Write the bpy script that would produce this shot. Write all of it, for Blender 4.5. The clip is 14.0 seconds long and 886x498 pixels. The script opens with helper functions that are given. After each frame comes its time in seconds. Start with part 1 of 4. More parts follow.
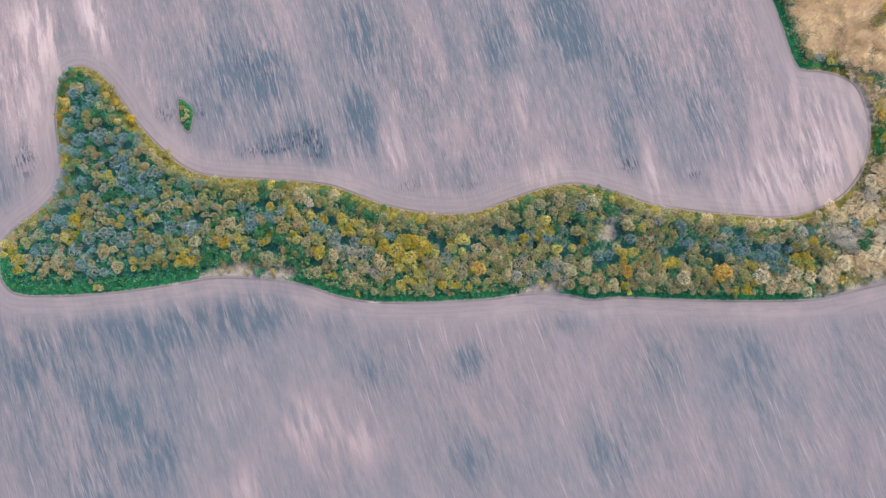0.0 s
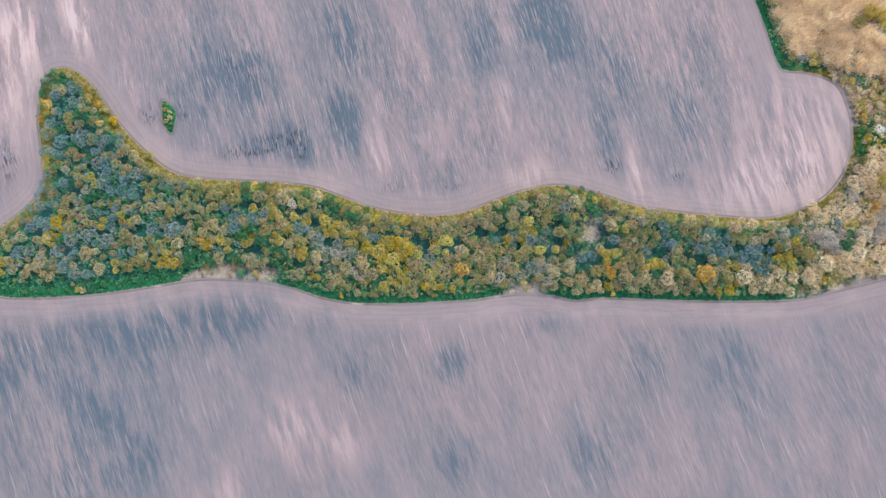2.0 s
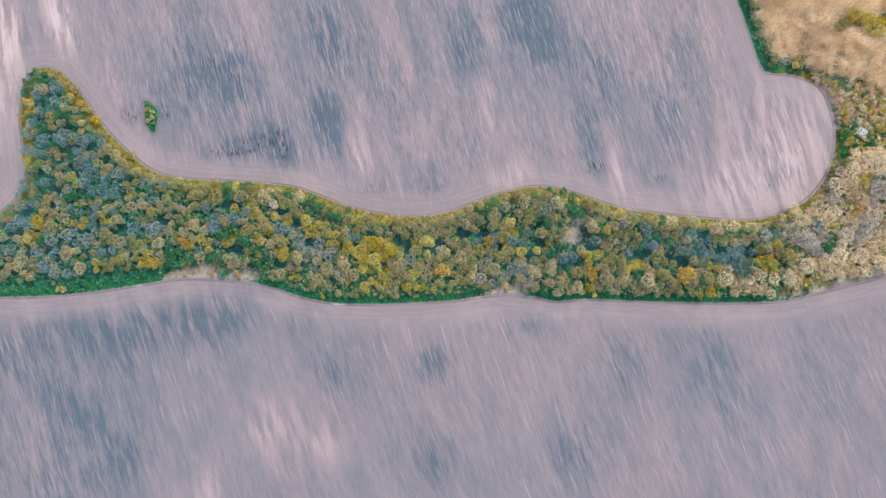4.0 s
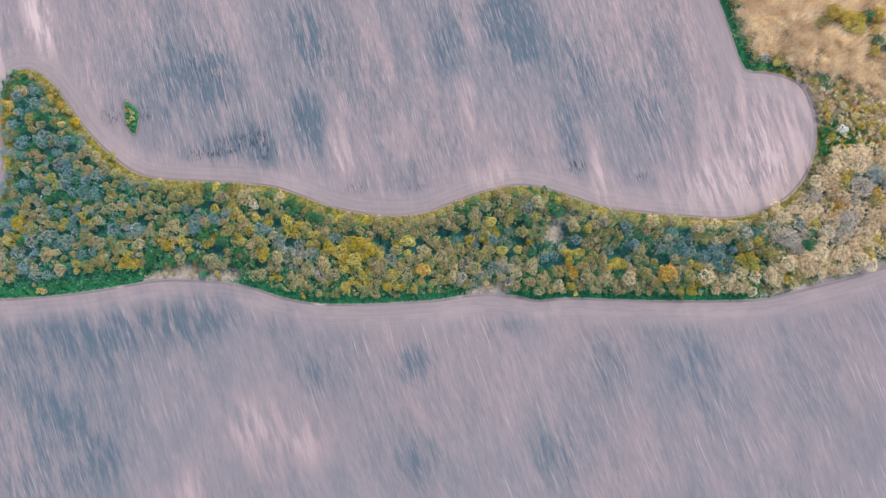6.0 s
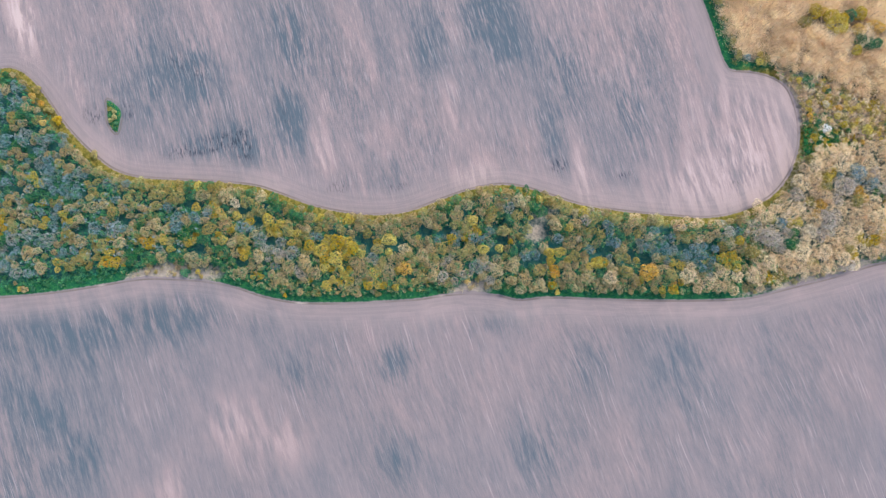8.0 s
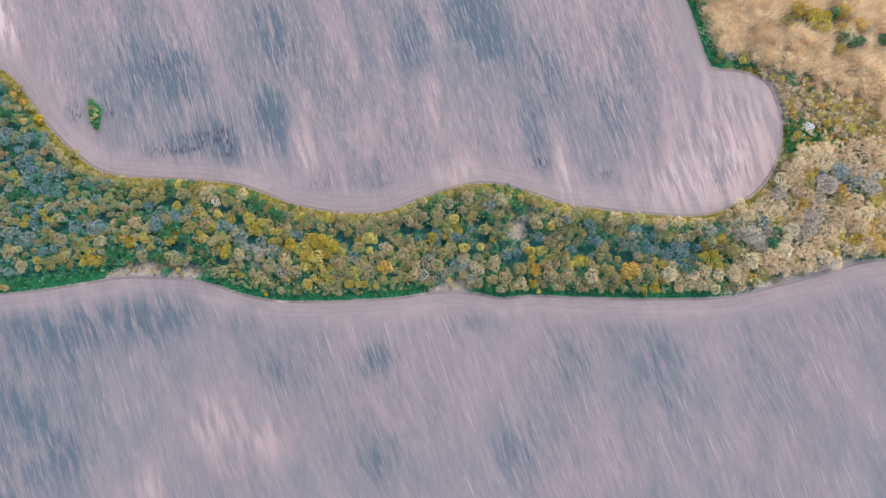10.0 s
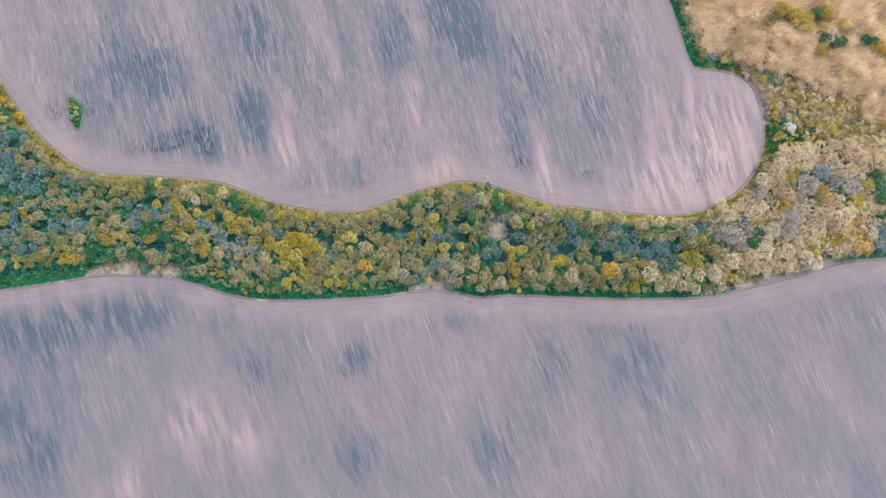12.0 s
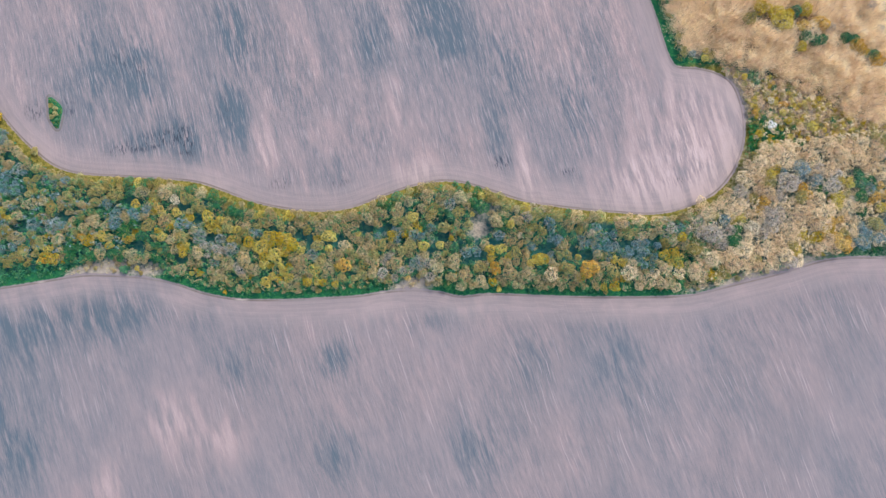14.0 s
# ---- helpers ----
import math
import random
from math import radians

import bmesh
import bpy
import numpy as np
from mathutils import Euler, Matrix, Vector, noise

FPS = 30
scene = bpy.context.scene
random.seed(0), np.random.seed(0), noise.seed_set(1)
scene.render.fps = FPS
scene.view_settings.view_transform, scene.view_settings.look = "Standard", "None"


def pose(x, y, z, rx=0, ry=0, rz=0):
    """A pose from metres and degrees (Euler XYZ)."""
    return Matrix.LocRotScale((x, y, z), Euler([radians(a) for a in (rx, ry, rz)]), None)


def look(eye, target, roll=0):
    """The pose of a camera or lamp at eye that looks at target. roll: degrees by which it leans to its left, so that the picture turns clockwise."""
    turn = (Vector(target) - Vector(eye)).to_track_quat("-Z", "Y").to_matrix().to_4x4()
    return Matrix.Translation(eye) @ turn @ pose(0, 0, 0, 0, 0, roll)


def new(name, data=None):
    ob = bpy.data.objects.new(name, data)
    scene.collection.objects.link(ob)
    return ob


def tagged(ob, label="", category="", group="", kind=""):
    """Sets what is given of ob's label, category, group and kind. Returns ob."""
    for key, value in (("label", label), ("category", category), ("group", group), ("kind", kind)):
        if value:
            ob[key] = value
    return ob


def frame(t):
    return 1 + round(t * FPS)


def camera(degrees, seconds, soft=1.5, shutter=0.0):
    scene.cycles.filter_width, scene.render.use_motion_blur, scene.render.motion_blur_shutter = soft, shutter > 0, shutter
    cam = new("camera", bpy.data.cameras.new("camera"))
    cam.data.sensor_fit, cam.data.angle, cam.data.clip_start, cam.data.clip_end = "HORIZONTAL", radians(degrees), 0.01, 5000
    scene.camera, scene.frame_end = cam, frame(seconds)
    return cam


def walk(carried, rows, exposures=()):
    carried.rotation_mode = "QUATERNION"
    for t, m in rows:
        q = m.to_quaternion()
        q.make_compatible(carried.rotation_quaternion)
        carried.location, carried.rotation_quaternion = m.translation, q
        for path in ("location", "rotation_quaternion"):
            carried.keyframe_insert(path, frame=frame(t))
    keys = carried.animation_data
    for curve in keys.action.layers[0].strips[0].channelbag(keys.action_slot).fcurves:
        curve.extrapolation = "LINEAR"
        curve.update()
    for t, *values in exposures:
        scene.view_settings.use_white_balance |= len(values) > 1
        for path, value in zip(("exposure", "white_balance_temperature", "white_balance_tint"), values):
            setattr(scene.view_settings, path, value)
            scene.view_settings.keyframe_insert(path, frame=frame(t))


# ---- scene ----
cam = camera(76.4, 14.0, 1.3)
PATH = [
    (0, (-0.389, 2.175, 206.099), (-0.285, 2.374, 204.112), 21.5),
    (0.5, (0.733, 2.042, 206.116), (0.838, 2.243, 204.129), 21.9),
    (1, (1.933, 1.887, 206.175), (2.042, 2.088, 204.188), 22.3),
    (1.5, (3.225, 1.734, 206.27), (3.336, 1.937, 204.283), 22.5),
    (2, (4.631, 1.608, 206.331), (4.745, 1.811, 204.344), 23.1),
    (2.5, (6.112, 1.447, 206.416), (6.227, 1.652, 204.43), 23.3),
    (3, (7.712, 1.248, 206.513), (7.829, 1.454, 204.527), 23.6),
    (5.5, (16.104, 0.218, 207.072), (16.221, 0.423, 205.086), 23.6),
    (6, (17.809, -0.047, 207.13), (17.927, 0.158, 205.144), 23.6),
    (6.5, (19.514, -0.383, 207.196), (19.632, -0.178, 205.21), 23.5),
    (7, (21.233, -0.756, 207.243), (21.35, -0.55, 205.257), 23.4),
    (7.5, (22.944, -1.121, 207.312), (23.061, -0.914, 205.326), 23.0),
    (8, (24.67, -1.451, 207.396), (24.786, -1.244, 205.41), 23.0),
    (10.5, (33.529, -2.812, 207.628), (33.642, -2.607, 205.642), 22.6),
    (11, (35.333, -3.041, 207.679), (35.446, -2.836, 205.692), 22.6),
    (11.5, (37.149, -3.252, 207.728), (37.261, -3.048, 205.742), 22.6),
    (12, (38.973, -3.51, 207.771), (39.086, -3.306, 205.784), 22.9),
    (12.5, (40.788, -3.814, 207.799), (40.901, -3.61, 205.812), 22.7),
    (13, (42.598, -4.108, 207.821), (42.711, -3.904, 205.834), 22.8),
    (13.5, (44.435, -4.45, 207.905), (44.548, -4.246, 205.918), 22.8),
    (14, (46.307, -4.845, 207.998), (46.42, -4.64, 206.012), 22.6),
]
walk(cam, [(t, look(eye, target, roll)) for t, eye, target, roll in PATH])

# ---- sky, sun ----
SUN_FROM = Vector((0.55, 0.45, 1.02)).normalized()
scene.view_settings.exposure = 0.85
world = bpy.data.worlds.new("sky")
scene.world = world
world.use_nodes = True
wn = world.node_tree
sky = wn.nodes.new("ShaderNodeTexSky")
sky.sky_type = "NISHITA"
sky.sun_disc = False
sky.sun_elevation = math.asin(SUN_FROM.z)
sky.sun_rotation = math.atan2(SUN_FROM.x, SUN_FROM.y)
wn.links.new(sky.outputs[0], wn.nodes["Background"].inputs["Color"])
wn.nodes["Background"].inputs["Strength"].default_value = 0.18
sun_data = bpy.data.lights.new("sun", "SUN")
sun_data.energy, sun_data.angle, sun_data.color = 2.1, radians(20.0), (1.0, 0.92, 0.80)
sun = new("sun", sun_data)
sun.matrix_basis = look(SUN_FROM * 400, (0, 0, 0))


# ---- materials ----
class Nodes:
    """Short writing for node trees."""

    def __init__(self, name):
        self.mat = bpy.data.materials.new(name)
        self.mat.use_nodes = True
        self.tree = self.mat.node_tree
        self.bsdf = self.tree.nodes["Principled BSDF"]
        self.out = self.tree.nodes["Material Output"]

    def add(self, kind, ins=None):
        n = self.tree.nodes.new(kind)
        for k, v in (ins or {}).items():
            self.put(n.inputs[k], v)
        return n

    def put(self, socket, v):
        if isinstance(v, bpy.types.NodeSocket):
            self.tree.links.new(v, socket)
        elif isinstance(v, bpy.types.Node):
            self.tree.links.new(v.outputs[0], socket)
        else:
            socket.default_value = v

    def calc(self, op, a, b=0.0, c=0.0):
        n = self.add("ShaderNodeMath", {0: a, 1: b, 2: c})
        n.operation = op
        return n.outputs[0]

    def step(self, v, lo, hi, a=0.0, b=1.0):
        n = self.add("ShaderNodeMapRange", {"Value": v, "From Min": lo, "From Max": hi, "To Min": a, "To Max": b})
        n.interpolation_type = "SMOOTHSTEP"
        return n.outputs[0]

    def mix(self, f, a, b, blend="MIX"):
        n = self.add("ShaderNodeMix")
        n.data_type, n.blend_type = "RGBA", blend
        self.put(n.inputs[0], f)
        for s, v in ((n.inputs[6], a), (n.inputs[7], b)):
            self.put(s, (*v, 1.0) if isinstance(v, tuple) and len(v) == 3 else v)
        return n.outputs[2]

    def noise(self, vec, scale, detail=3.0, rough=0.55):
        return self.add("ShaderNodeTexNoise", {"Vector": vec, "Scale": scale, "Detail": detail, "Roughness": rough}).outputs[0]

    def attr(self, name):
        n = self.add("ShaderNodeAttribute")
        n.attribute_name = name
        return n.outputs["Fac"]

    def mapped(self, vec, rot=0.0, scale=(1, 1, 1)):
        turned = self.add("ShaderNodeMapping", {"Vector": vec, "Rotation": (0, 0, radians(rot))})
        return self.add("ShaderNodeMapping", {"Vector": turned.outputs[0], "Scale": scale}).outputs[0]

    def place(self):
        return self.add("ShaderNodeNewGeometry").outputs["Position"]


STREAK = 9.0  # degrees by which the working direction leans west of north


def ground_material():
    n = Nodes("ground")
    p = n.place()
    edge, moist, residue, dry, lush = (n.attr(a) for a in ("edge", "moist", "residue", "dry", "lush"))
    head = n.attr("head")
    # soil in the open field, drawn out along the working direction; the south field is worked more aslant
    sep = n.add("ShaderNodeSeparateXYZ", {0: p})
    off = n.calc("SUBTRACT", sep.outputs[1], 20.0)
    bow = n.calc("MULTIPLY", n.calc("SUBTRACT", n.noise(p, 0.02, 2.0), 0.5), 5.0)
    shear = n.calc("MULTIPLY_ADD", n.calc("MAXIMUM", off, 0.0), 0.145, n.calc("MULTIPLY_ADD", n.calc("MINIMUM", off, 0.0), 0.225, bow))
    row = n.add("ShaderNodeCombineXYZ", {0: n.calc("ADD", sep.outputs[0], shear), 1: sep.outputs[1]}).outputs[0]
    wide = n.noise(n.mapped(row, 0, (0.085, 0.014, 1)), 1.0, 4.0)
    blotch = n.noise(n.mapped(row, 0, (0.050, 0.026, 1)), 1.0, 4.0, 0.6)
    northern = n.step(off, -14.0, 14.0)
    wide = n.calc("ADD", n.calc("MULTIPLY", wide, n.calc("MULTIPLY_ADD", northern, 0.6, 0.4)),
                  n.calc("MULTIPLY", blotch, n.calc("MULTIPLY_ADD", northern, -0.6, 0.6)))
    fine = n.noise(n.mapped(row, 0, (0.62, 0.070, 1)), 1.0, 4.0, 0.65)
    thin = n.noise(n.mapped(row, 0, (1.7, 0.20, 1)), 1.0, 4.0, 0.65)
    grain = n.noise(p, 2.2, 4.0, 0.75)
    rub = n.noise(n.mapped(row, 0, (1.5, 0.30, 1)), 1.0, 4.0, 0.7)
    calm = n.step(off, -12.0, 12.0, 0.42, 0.76)  # the south field is rolled smoother
    patchy = n.noise(n.mapped(row, 0, (0.30, 0.05, 1)), 1.0, 4.0, 0.6)
    calm = n.calc("MULTIPLY", calm, n.step(n.noise(p, 0.018, 2.0), 0.3, 0.7, 0.7, 1.25))
    fine = n.calc("MULTIPLY_ADD", n.calc("SUBTRACT", fine, 0.5), calm, 0.5)
    thin = n.calc("MULTIPLY_ADD", n.calc("SUBTRACT", thin, 0.5), calm, 0.5)
    grain = n.calc("MULTIPLY_ADD", n.calc("SUBTRACT", grain, 0.5), calm, 0.5)
    level = n.calc("MULTIPLY_ADD", wide, 0.42, n.calc("MULTIPLY_ADD", fine, 0.48, n.calc("MULTIPLY", thin, 0.54)))
    level = n.calc("ADD", level, n.calc("MULTIPLY", n.calc("SUBTRACT", grain, 0.5), 0.26))
    moist = n.calc("MINIMUM", n.calc("MULTIPLY", moist, n.step(patchy, 0.38, 0.60, 0.25, 1.5)), 0.95)
    level = n.calc("SUBTRACT", level, n.calc("MULTIPLY", moist, n.step(n.calc("MULTIPLY_ADD", fine, 0.6, n.calc("MULTIPLY", thin, 0.4)), 0.34, 0.64, 0.62, 0.02)))
    ramp = n.add("ShaderNodeValToRGB", {"Fac": n.step(level, 0.46, 1.13)})
    stops = ramp.color_ramp.elements
    stops[0].position, stops[0].color = 0.0, (0.070, 0.098, 0.122, 1)
    stops[1].position, stops[1].color = 1.0, (0.40, 0.330, 0.320, 1)
    for at, col in ((0.30, (0.155, 0.149, 0.163)), (0.52, (0.218, 0.185, 0.191)), (0.75, (0.301, 0.245, 0.244))):
        e = stops.new(at)
        e.color = (*col, 1)
    soil = ramp.outputs[0]
    soil = n.mix(n.step(n.noise(p, 0.016, 3.0), 0.42, 0.62, 0.0, 0.4), soil, n.mix(1.0, soil, (1.06, 0.985, 0.95), "MULTIPLY"))
    stroke = n.noise(n.mapped(row, 0, (1.8, 0.13, 1)), 1.0, 2.0, 0.5)
    soil = n.mix(n.calc("MULTIPLY", n.step(stroke, 0.56, 0.74, 0.0, 0.32), n.calc("MULTIPLY_ADD", northern, 0.6, 0.4)), soil, (0.40, 0.345, 0.345))
    furrow = n.calc("MULTIPLY", n.step(n.noise(n.mapped(row, 0, (1.5, 0.055, 1)), 1.0, 2.0, 0.5), 0.58, 0.72), n.step(n.noise(p, 0.03, 2.0), 0.42, 0.6))
    soil = n.mix(n.calc("MULTIPLY", furrow, 0.42), soil, (0.37, 0.315, 0.315))
    clod = n.calc("MULTIPLY", n.step(n.noise(n.mapped(row, 0, (2.0, 0.30, 1)), 1.0, 3.0, 0.6), 0.40, 0.30), n.step(wide, 0.50, 0.40))
    soil = n.mix(n.calc("MULTIPLY", clod, 0.45), soil, (0.085, 0.105, 0.125))
    # old stubble and weeds left in ragged dark flecks
    fleck = n.calc("MULTIPLY", n.step(rub, 0.48, 0.60), n.step(residue, 0.08, 0.75))
    soil = n.mix(fleck, soil, (0.035, 0.048, 0.066))
    # headland worked along the wood's edge
    along = n.add("ShaderNodeCombineXYZ", {0: n.calc("MULTIPLY", head, 1.15), 1: n.calc("MULTIPLY", n.noise(p, 0.045, 2.0), 4.0), 2: n.calc("MULTIPLY", grain, 0.35)})
    lines = n.noise(along, 1.0, 4.0, 0.75)
    run = n.noise(p, 0.05, 3.0)
    worked = n.mix(n.step(lines, 0.28, 0.72), (0.188, 0.167, 0.174), (0.258, 0.217, 0.221))
    worked = n.mix(n.step(moist, -0.05, -0.6, 0.0, 0.75), worked, (0.345, 0.282, 0.272))
    worked = n.mix(n.step(moist, 0.0, 0.9, 0.0, 0.8), worked, (0.135, 0.140, 0.160))
    worked = n.mix(n.calc("MULTIPLY", n.step(run, 0.45, 0.75), 0.45), worked, (0.356, 0.286, 0.275))
    far = n.calc("ADD", head, n.calc("MULTIPLY", n.calc("SUBTRACT", fine, 0.5), 7.0))
    soil = n.mix(n.step(far, 3.0, 13.0, 0.80, 0.0), soil, worked)
    # the last furrow against the grass
    rim = n.calc("MULTIPLY", n.step(edge, 0.1, 0.5), n.step(edge, 1.1, 0.7))
    soil = n.mix(n.calc("MULTIPLY", rim, n.step(run, 0.35, 0.6, 0.2, 0.75)), soil, (0.11, 0.095, 0.085))
    chalk = n.calc("MULTIPLY", n.calc("MULTIPLY", n.step(edge, 0.1, 0.4), n.step(edge, 1.0, 0.6)), n.step(n.noise(p, 0.05, 3.0), 0.56, 0.68))
    soil = n.mix(n.calc("MULTIPLY", chalk, n.step(lush, 0.4, 0.8)), soil, (0.42, 0.37, 0.34))
    soil = n.mix(1.0, soil, (1.10, 1.02, 0.970), "MULTIPLY")
    # grass, dry grass and litter in the wood
    tuft = n.noise(p, 0.9, 5.0, 0.7)
    patch = n.noise(p, 0.12, 3.0)
    dull = n.mix(n.step(tuft, 0.35, 0.65), (0.080, 0.082, 0.014), (0.250, 0.195, 0.045))
    green = n.mix(n.step(tuft, 0.35, 0.68), (0.006, 0.080, 0.042), (0.032, 0.170, 0.050))
    grass = n.mix(n.step(n.calc("ADD", lush, n.calc("MULTIPLY", n.calc("SUBTRACT", patch, 0.5), 0.8)), 0.3, 0.7), dull, green)
    # litter colour includes the dark blue-green shade between the crowns
    shaded_litter = n.mix(n.step(tuft, 0.35, 0.68), (0.007, 0.065, 0.072), (0.045, 0.125, 0.085))
    floor = n.mix(n.step(n.calc("ADD", edge, n.calc("MULTIPLY", tuft, 2.0)), -4.5, -1.5), shaded_litter, grass)
    straw = n.mix(n.step(tuft, 0.3, 0.7), (0.235, 0.195, 0.15), (0.37, 0.31, 0.25))
    floor = n.mix(n.step(n.calc("ADD", dry, n.calc("MULTIPLY", n.calc("SUBTRACT", tuft, 0.5), 0.9)), 0.30, 0.75), floor, straw)
    ragged = n.calc("ADD", edge, n.calc("MULTIPLY", n.calc("SUBTRACT", tuft, 0.5), 1.3))
    ragged = n.calc("ADD", ragged, n.calc("MULTIPLY", n.calc("MULTIPLY", dry, n.calc("SUBTRACT", patch, 0.35)), 4.0))
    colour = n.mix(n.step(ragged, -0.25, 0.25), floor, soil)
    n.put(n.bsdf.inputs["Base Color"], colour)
    n.put(n.bsdf.inputs["Roughness"], 0.95)
    n.put(n.bsdf.inputs["Specular IOR Level"], 0.15)
    bump = n.add("ShaderNodeBump", {"Height": n.calc("MULTIPLY_ADD", thin, 1.0, grain), "Strength": 0.5, "Distance": 0.25})
    n.put(n.bsdf.inputs["Normal"], bump)
    return n.mat


def leaf_material(name, dark, mid, light, glow=0.28, own=0.5, blend_in=0.0):
    """Leaves or twigs: every blade its own tone, every tree a shift of the whole."""
    n = Nodes(name)
    isle = n.add("ShaderNodeNewGeometry").outputs["Random Per Island"]
    tree = n.add("ShaderNodeObjectInfo").outputs["Random"]
    clump = n.noise(n.place(), 0.9, 2.0)
    pick = n.calc("ADD", n.calc("MULTIPLY", isle, own), n.calc("MULTIPLY", n.step(clump, 0.25, 0.75), 1.0 - own))
    ramp = n.add("ShaderNodeValToRGB", {"Fac": pick})
    e = ramp.color_ramp.elements
    e[0].position, e[0].color = 0.12, (*dark, 1)
    e[1].position, e[1].color = 0.88, (*light, 1)
    m = e.new(0.5)
    m.color = (*mid, 1)
    hsv = n.add("ShaderNodeHueSaturation", {"Color": ramp.outputs[0], "Hue": n.calc("ADD", n.calc("MULTIPLY_ADD", tree, 0.018, 0.462), n.calc("MULTIPLY", n.noise(n.place(), 0.45, 2.0), 0.050)),
                                            "Saturation": n.calc("MULTIPLY_ADD", tree, -0.22, 1.10), "Value": n.calc("MULTIPLY_ADD", tree, 0.30, 0.93)})
    # mixed growth: climbers, dead twigs and young leaves run from crown to crown
    tint = hsv.outputs[0]
    if blend_in:
        p = n.place()
        speck = n.calc("MULTIPLY_ADD", isle, 0.30, n.calc("MULTIPLY", n.noise(p, 1.1, 3.0, 0.7), 0.9))
        tint = n.mix(n.step(speck, 0.585, 0.78, 0.0, blend_in), tint, (0.070, 0.220, 0.085))
        tint = n.mix(n.step(n.noise(p, 0.34, 3.0, 0.65), 0.50, 0.68, 0.0, blend_in), tint, (0.58, 0.39, 0.15))
    n.put(n.bsdf.inputs["Base Color"], tint)
    n.put(n.bsdf.inputs["Roughness"], 0.8)
    n.put(n.bsdf.inputs["Specular IOR Level"], 0.2)
    thin = n.add("ShaderNodeBsdfTranslucent", {"Color": tint})
    blend = n.add("ShaderNodeMixShader", {0: glow, 1: n.bsdf.outputs[0], 2: thin.outputs[0]})
    n.tree.links.new(blend.outputs[0], n.out.inputs["Surface"])
    return n.mat


def bark_material(name, dark, light):
    n = Nodes(name)
    p = n.add("ShaderNodeTexCoord").outputs["Object"]
    v = n.noise(n.mapped(p, 0, (6, 6, 1.2)), 1.0, 4.0, 0.7)
    n.put(n.bsdf.inputs["Base Color"], n.mix(n.step(v, 0.35, 0.65), dark, light))
    n.put(n.bsdf.inputs["Roughness"], 0.92)
    n.put(n.bsdf.inputs["Normal"], n.add("ShaderNodeBump", {"Height": v, "Strength": 0.6, "Distance": 0.05}))
    return n.mat


GROUND = ground_material()
BARK = bark_material("bark", (0.10, 0.085, 0.075), (0.24, 0.205, 0.185))
PALE_BARK = bark_material("pale_bark", (0.24, 0.19, 0.14), (0.46, 0.38, 0.29))
LEAF = dict(
    yellow=leaf_material("yellow_leaves", (0.32, 0.25, 0.03), (0.56, 0.425, 0.055), (0.70, 0.555, 0.13), blend_in=0.2),
    olive=leaf_material("olive_leaves", (0.18, 0.18, 0.06), (0.40, 0.325, 0.11), (0.56, 0.45, 0.18), blend_in=0.6),
    tan=leaf_material("tan_buds", (0.26, 0.205, 0.105), (0.515, 0.39, 0.205), (0.655, 0.515, 0.30), blend_in=0.65),
    blue=leaf_material("blue_grey_twigs", (0.05, 0.16, 0.185), (0.21, 0.32, 0.36), (0.44, 0.53, 0.57), blend_in=0.45),
    grey=leaf_material("grey_twigs", (0.12, 0.18, 0.18), (0.33, 0.36, 0.35), (0.53, 0.54, 0.52), blend_in=0.45),
    taupe=leaf_material("taupe_twigs", (0.33, 0.28, 0.24), (0.56, 0.485, 0.415), (0.72, 0.645, 0.565), blend_in=0.3),
    green=leaf_material("green_leaves", (0.007, 0.085, 0.055), (0.035, 0.175, 0.080), (0.15, 0.32, 0.10)),
    orange=leaf_material("orange_leaves", (0.30, 0.21, 0.05), (0.62, 0.395, 0.08), (0.79, 0.54, 0.15)),
    cream=leaf_material("cream_blossom", (0.30, 0.27, 0.18), (0.60, 0.51, 0.35), (0.78, 0.69, 0.51)),
    white=leaf_material("white_blossom", (0.45, 0.45, 0.42), (0.70, 0.70, 0.66), (0.85, 0.84, 0.80)),
    brush=leaf_material("straw_twigs", (0.62, 0.49, 0.30), (0.85, 0.69, 0.44), (0.89, 0.76, 0.54), 0.55, 0.8),
    # a paler tan, with the warm sunlight of the east put into the colour
    straw=leaf_material("sunlit_straw_buds", (0.55, 0.42, 0.25), (0.78, 0.60, 0.37), (0.86, 0.695, 0.465), blend_in=0.22),
)
UNDERGROWTH = leaf_material("undergrowth", (0.005, 0.095, 0.080), (0.020, 0.190, 0.105), (0.10, 0.32, 0.10))
YOUNG_GREEN = leaf_material("young_green", (0.010, 0.125, 0.075), (0.045, 0.245, 0.095), (0.16, 0.38, 0.10))
GRASS_GREEN = leaf_material("lush_grass", (0.007, 0.105, 0.042), (0.026, 0.190, 0.052), (0.10, 0.28, 0.06))
GRASS_DULL = leaf_material("dry_grass", (0.11, 0.115, 0.018), (0.25, 0.21, 0.045), (0.40, 0.325, 0.11))


# ---- plan: the edges of the wood, in metres ----
def smooth(points, closed=True, steps=6):
    """A smooth line through corner points."""
    pts, out, count = [Vector((*q, 0)) for q in points], [], len(points)
    for i in range(count if closed else count - 1):
        a, b, c, d = (pts[(i + k) % count] if closed else pts[min(max(i + k, 0), count - 1)] for k in (-1, 0, 1, 2))
        for s in range(steps):
            t = s / steps
            out.append(0.5 * (2 * b + (c - a) * t + (2 * a - 5 * b + 4 * c - d) * t ** 2 + (3 * b - a - 3 * c + d) * t ** 3))
    return np.array([(v.x, v.y) for v in out])


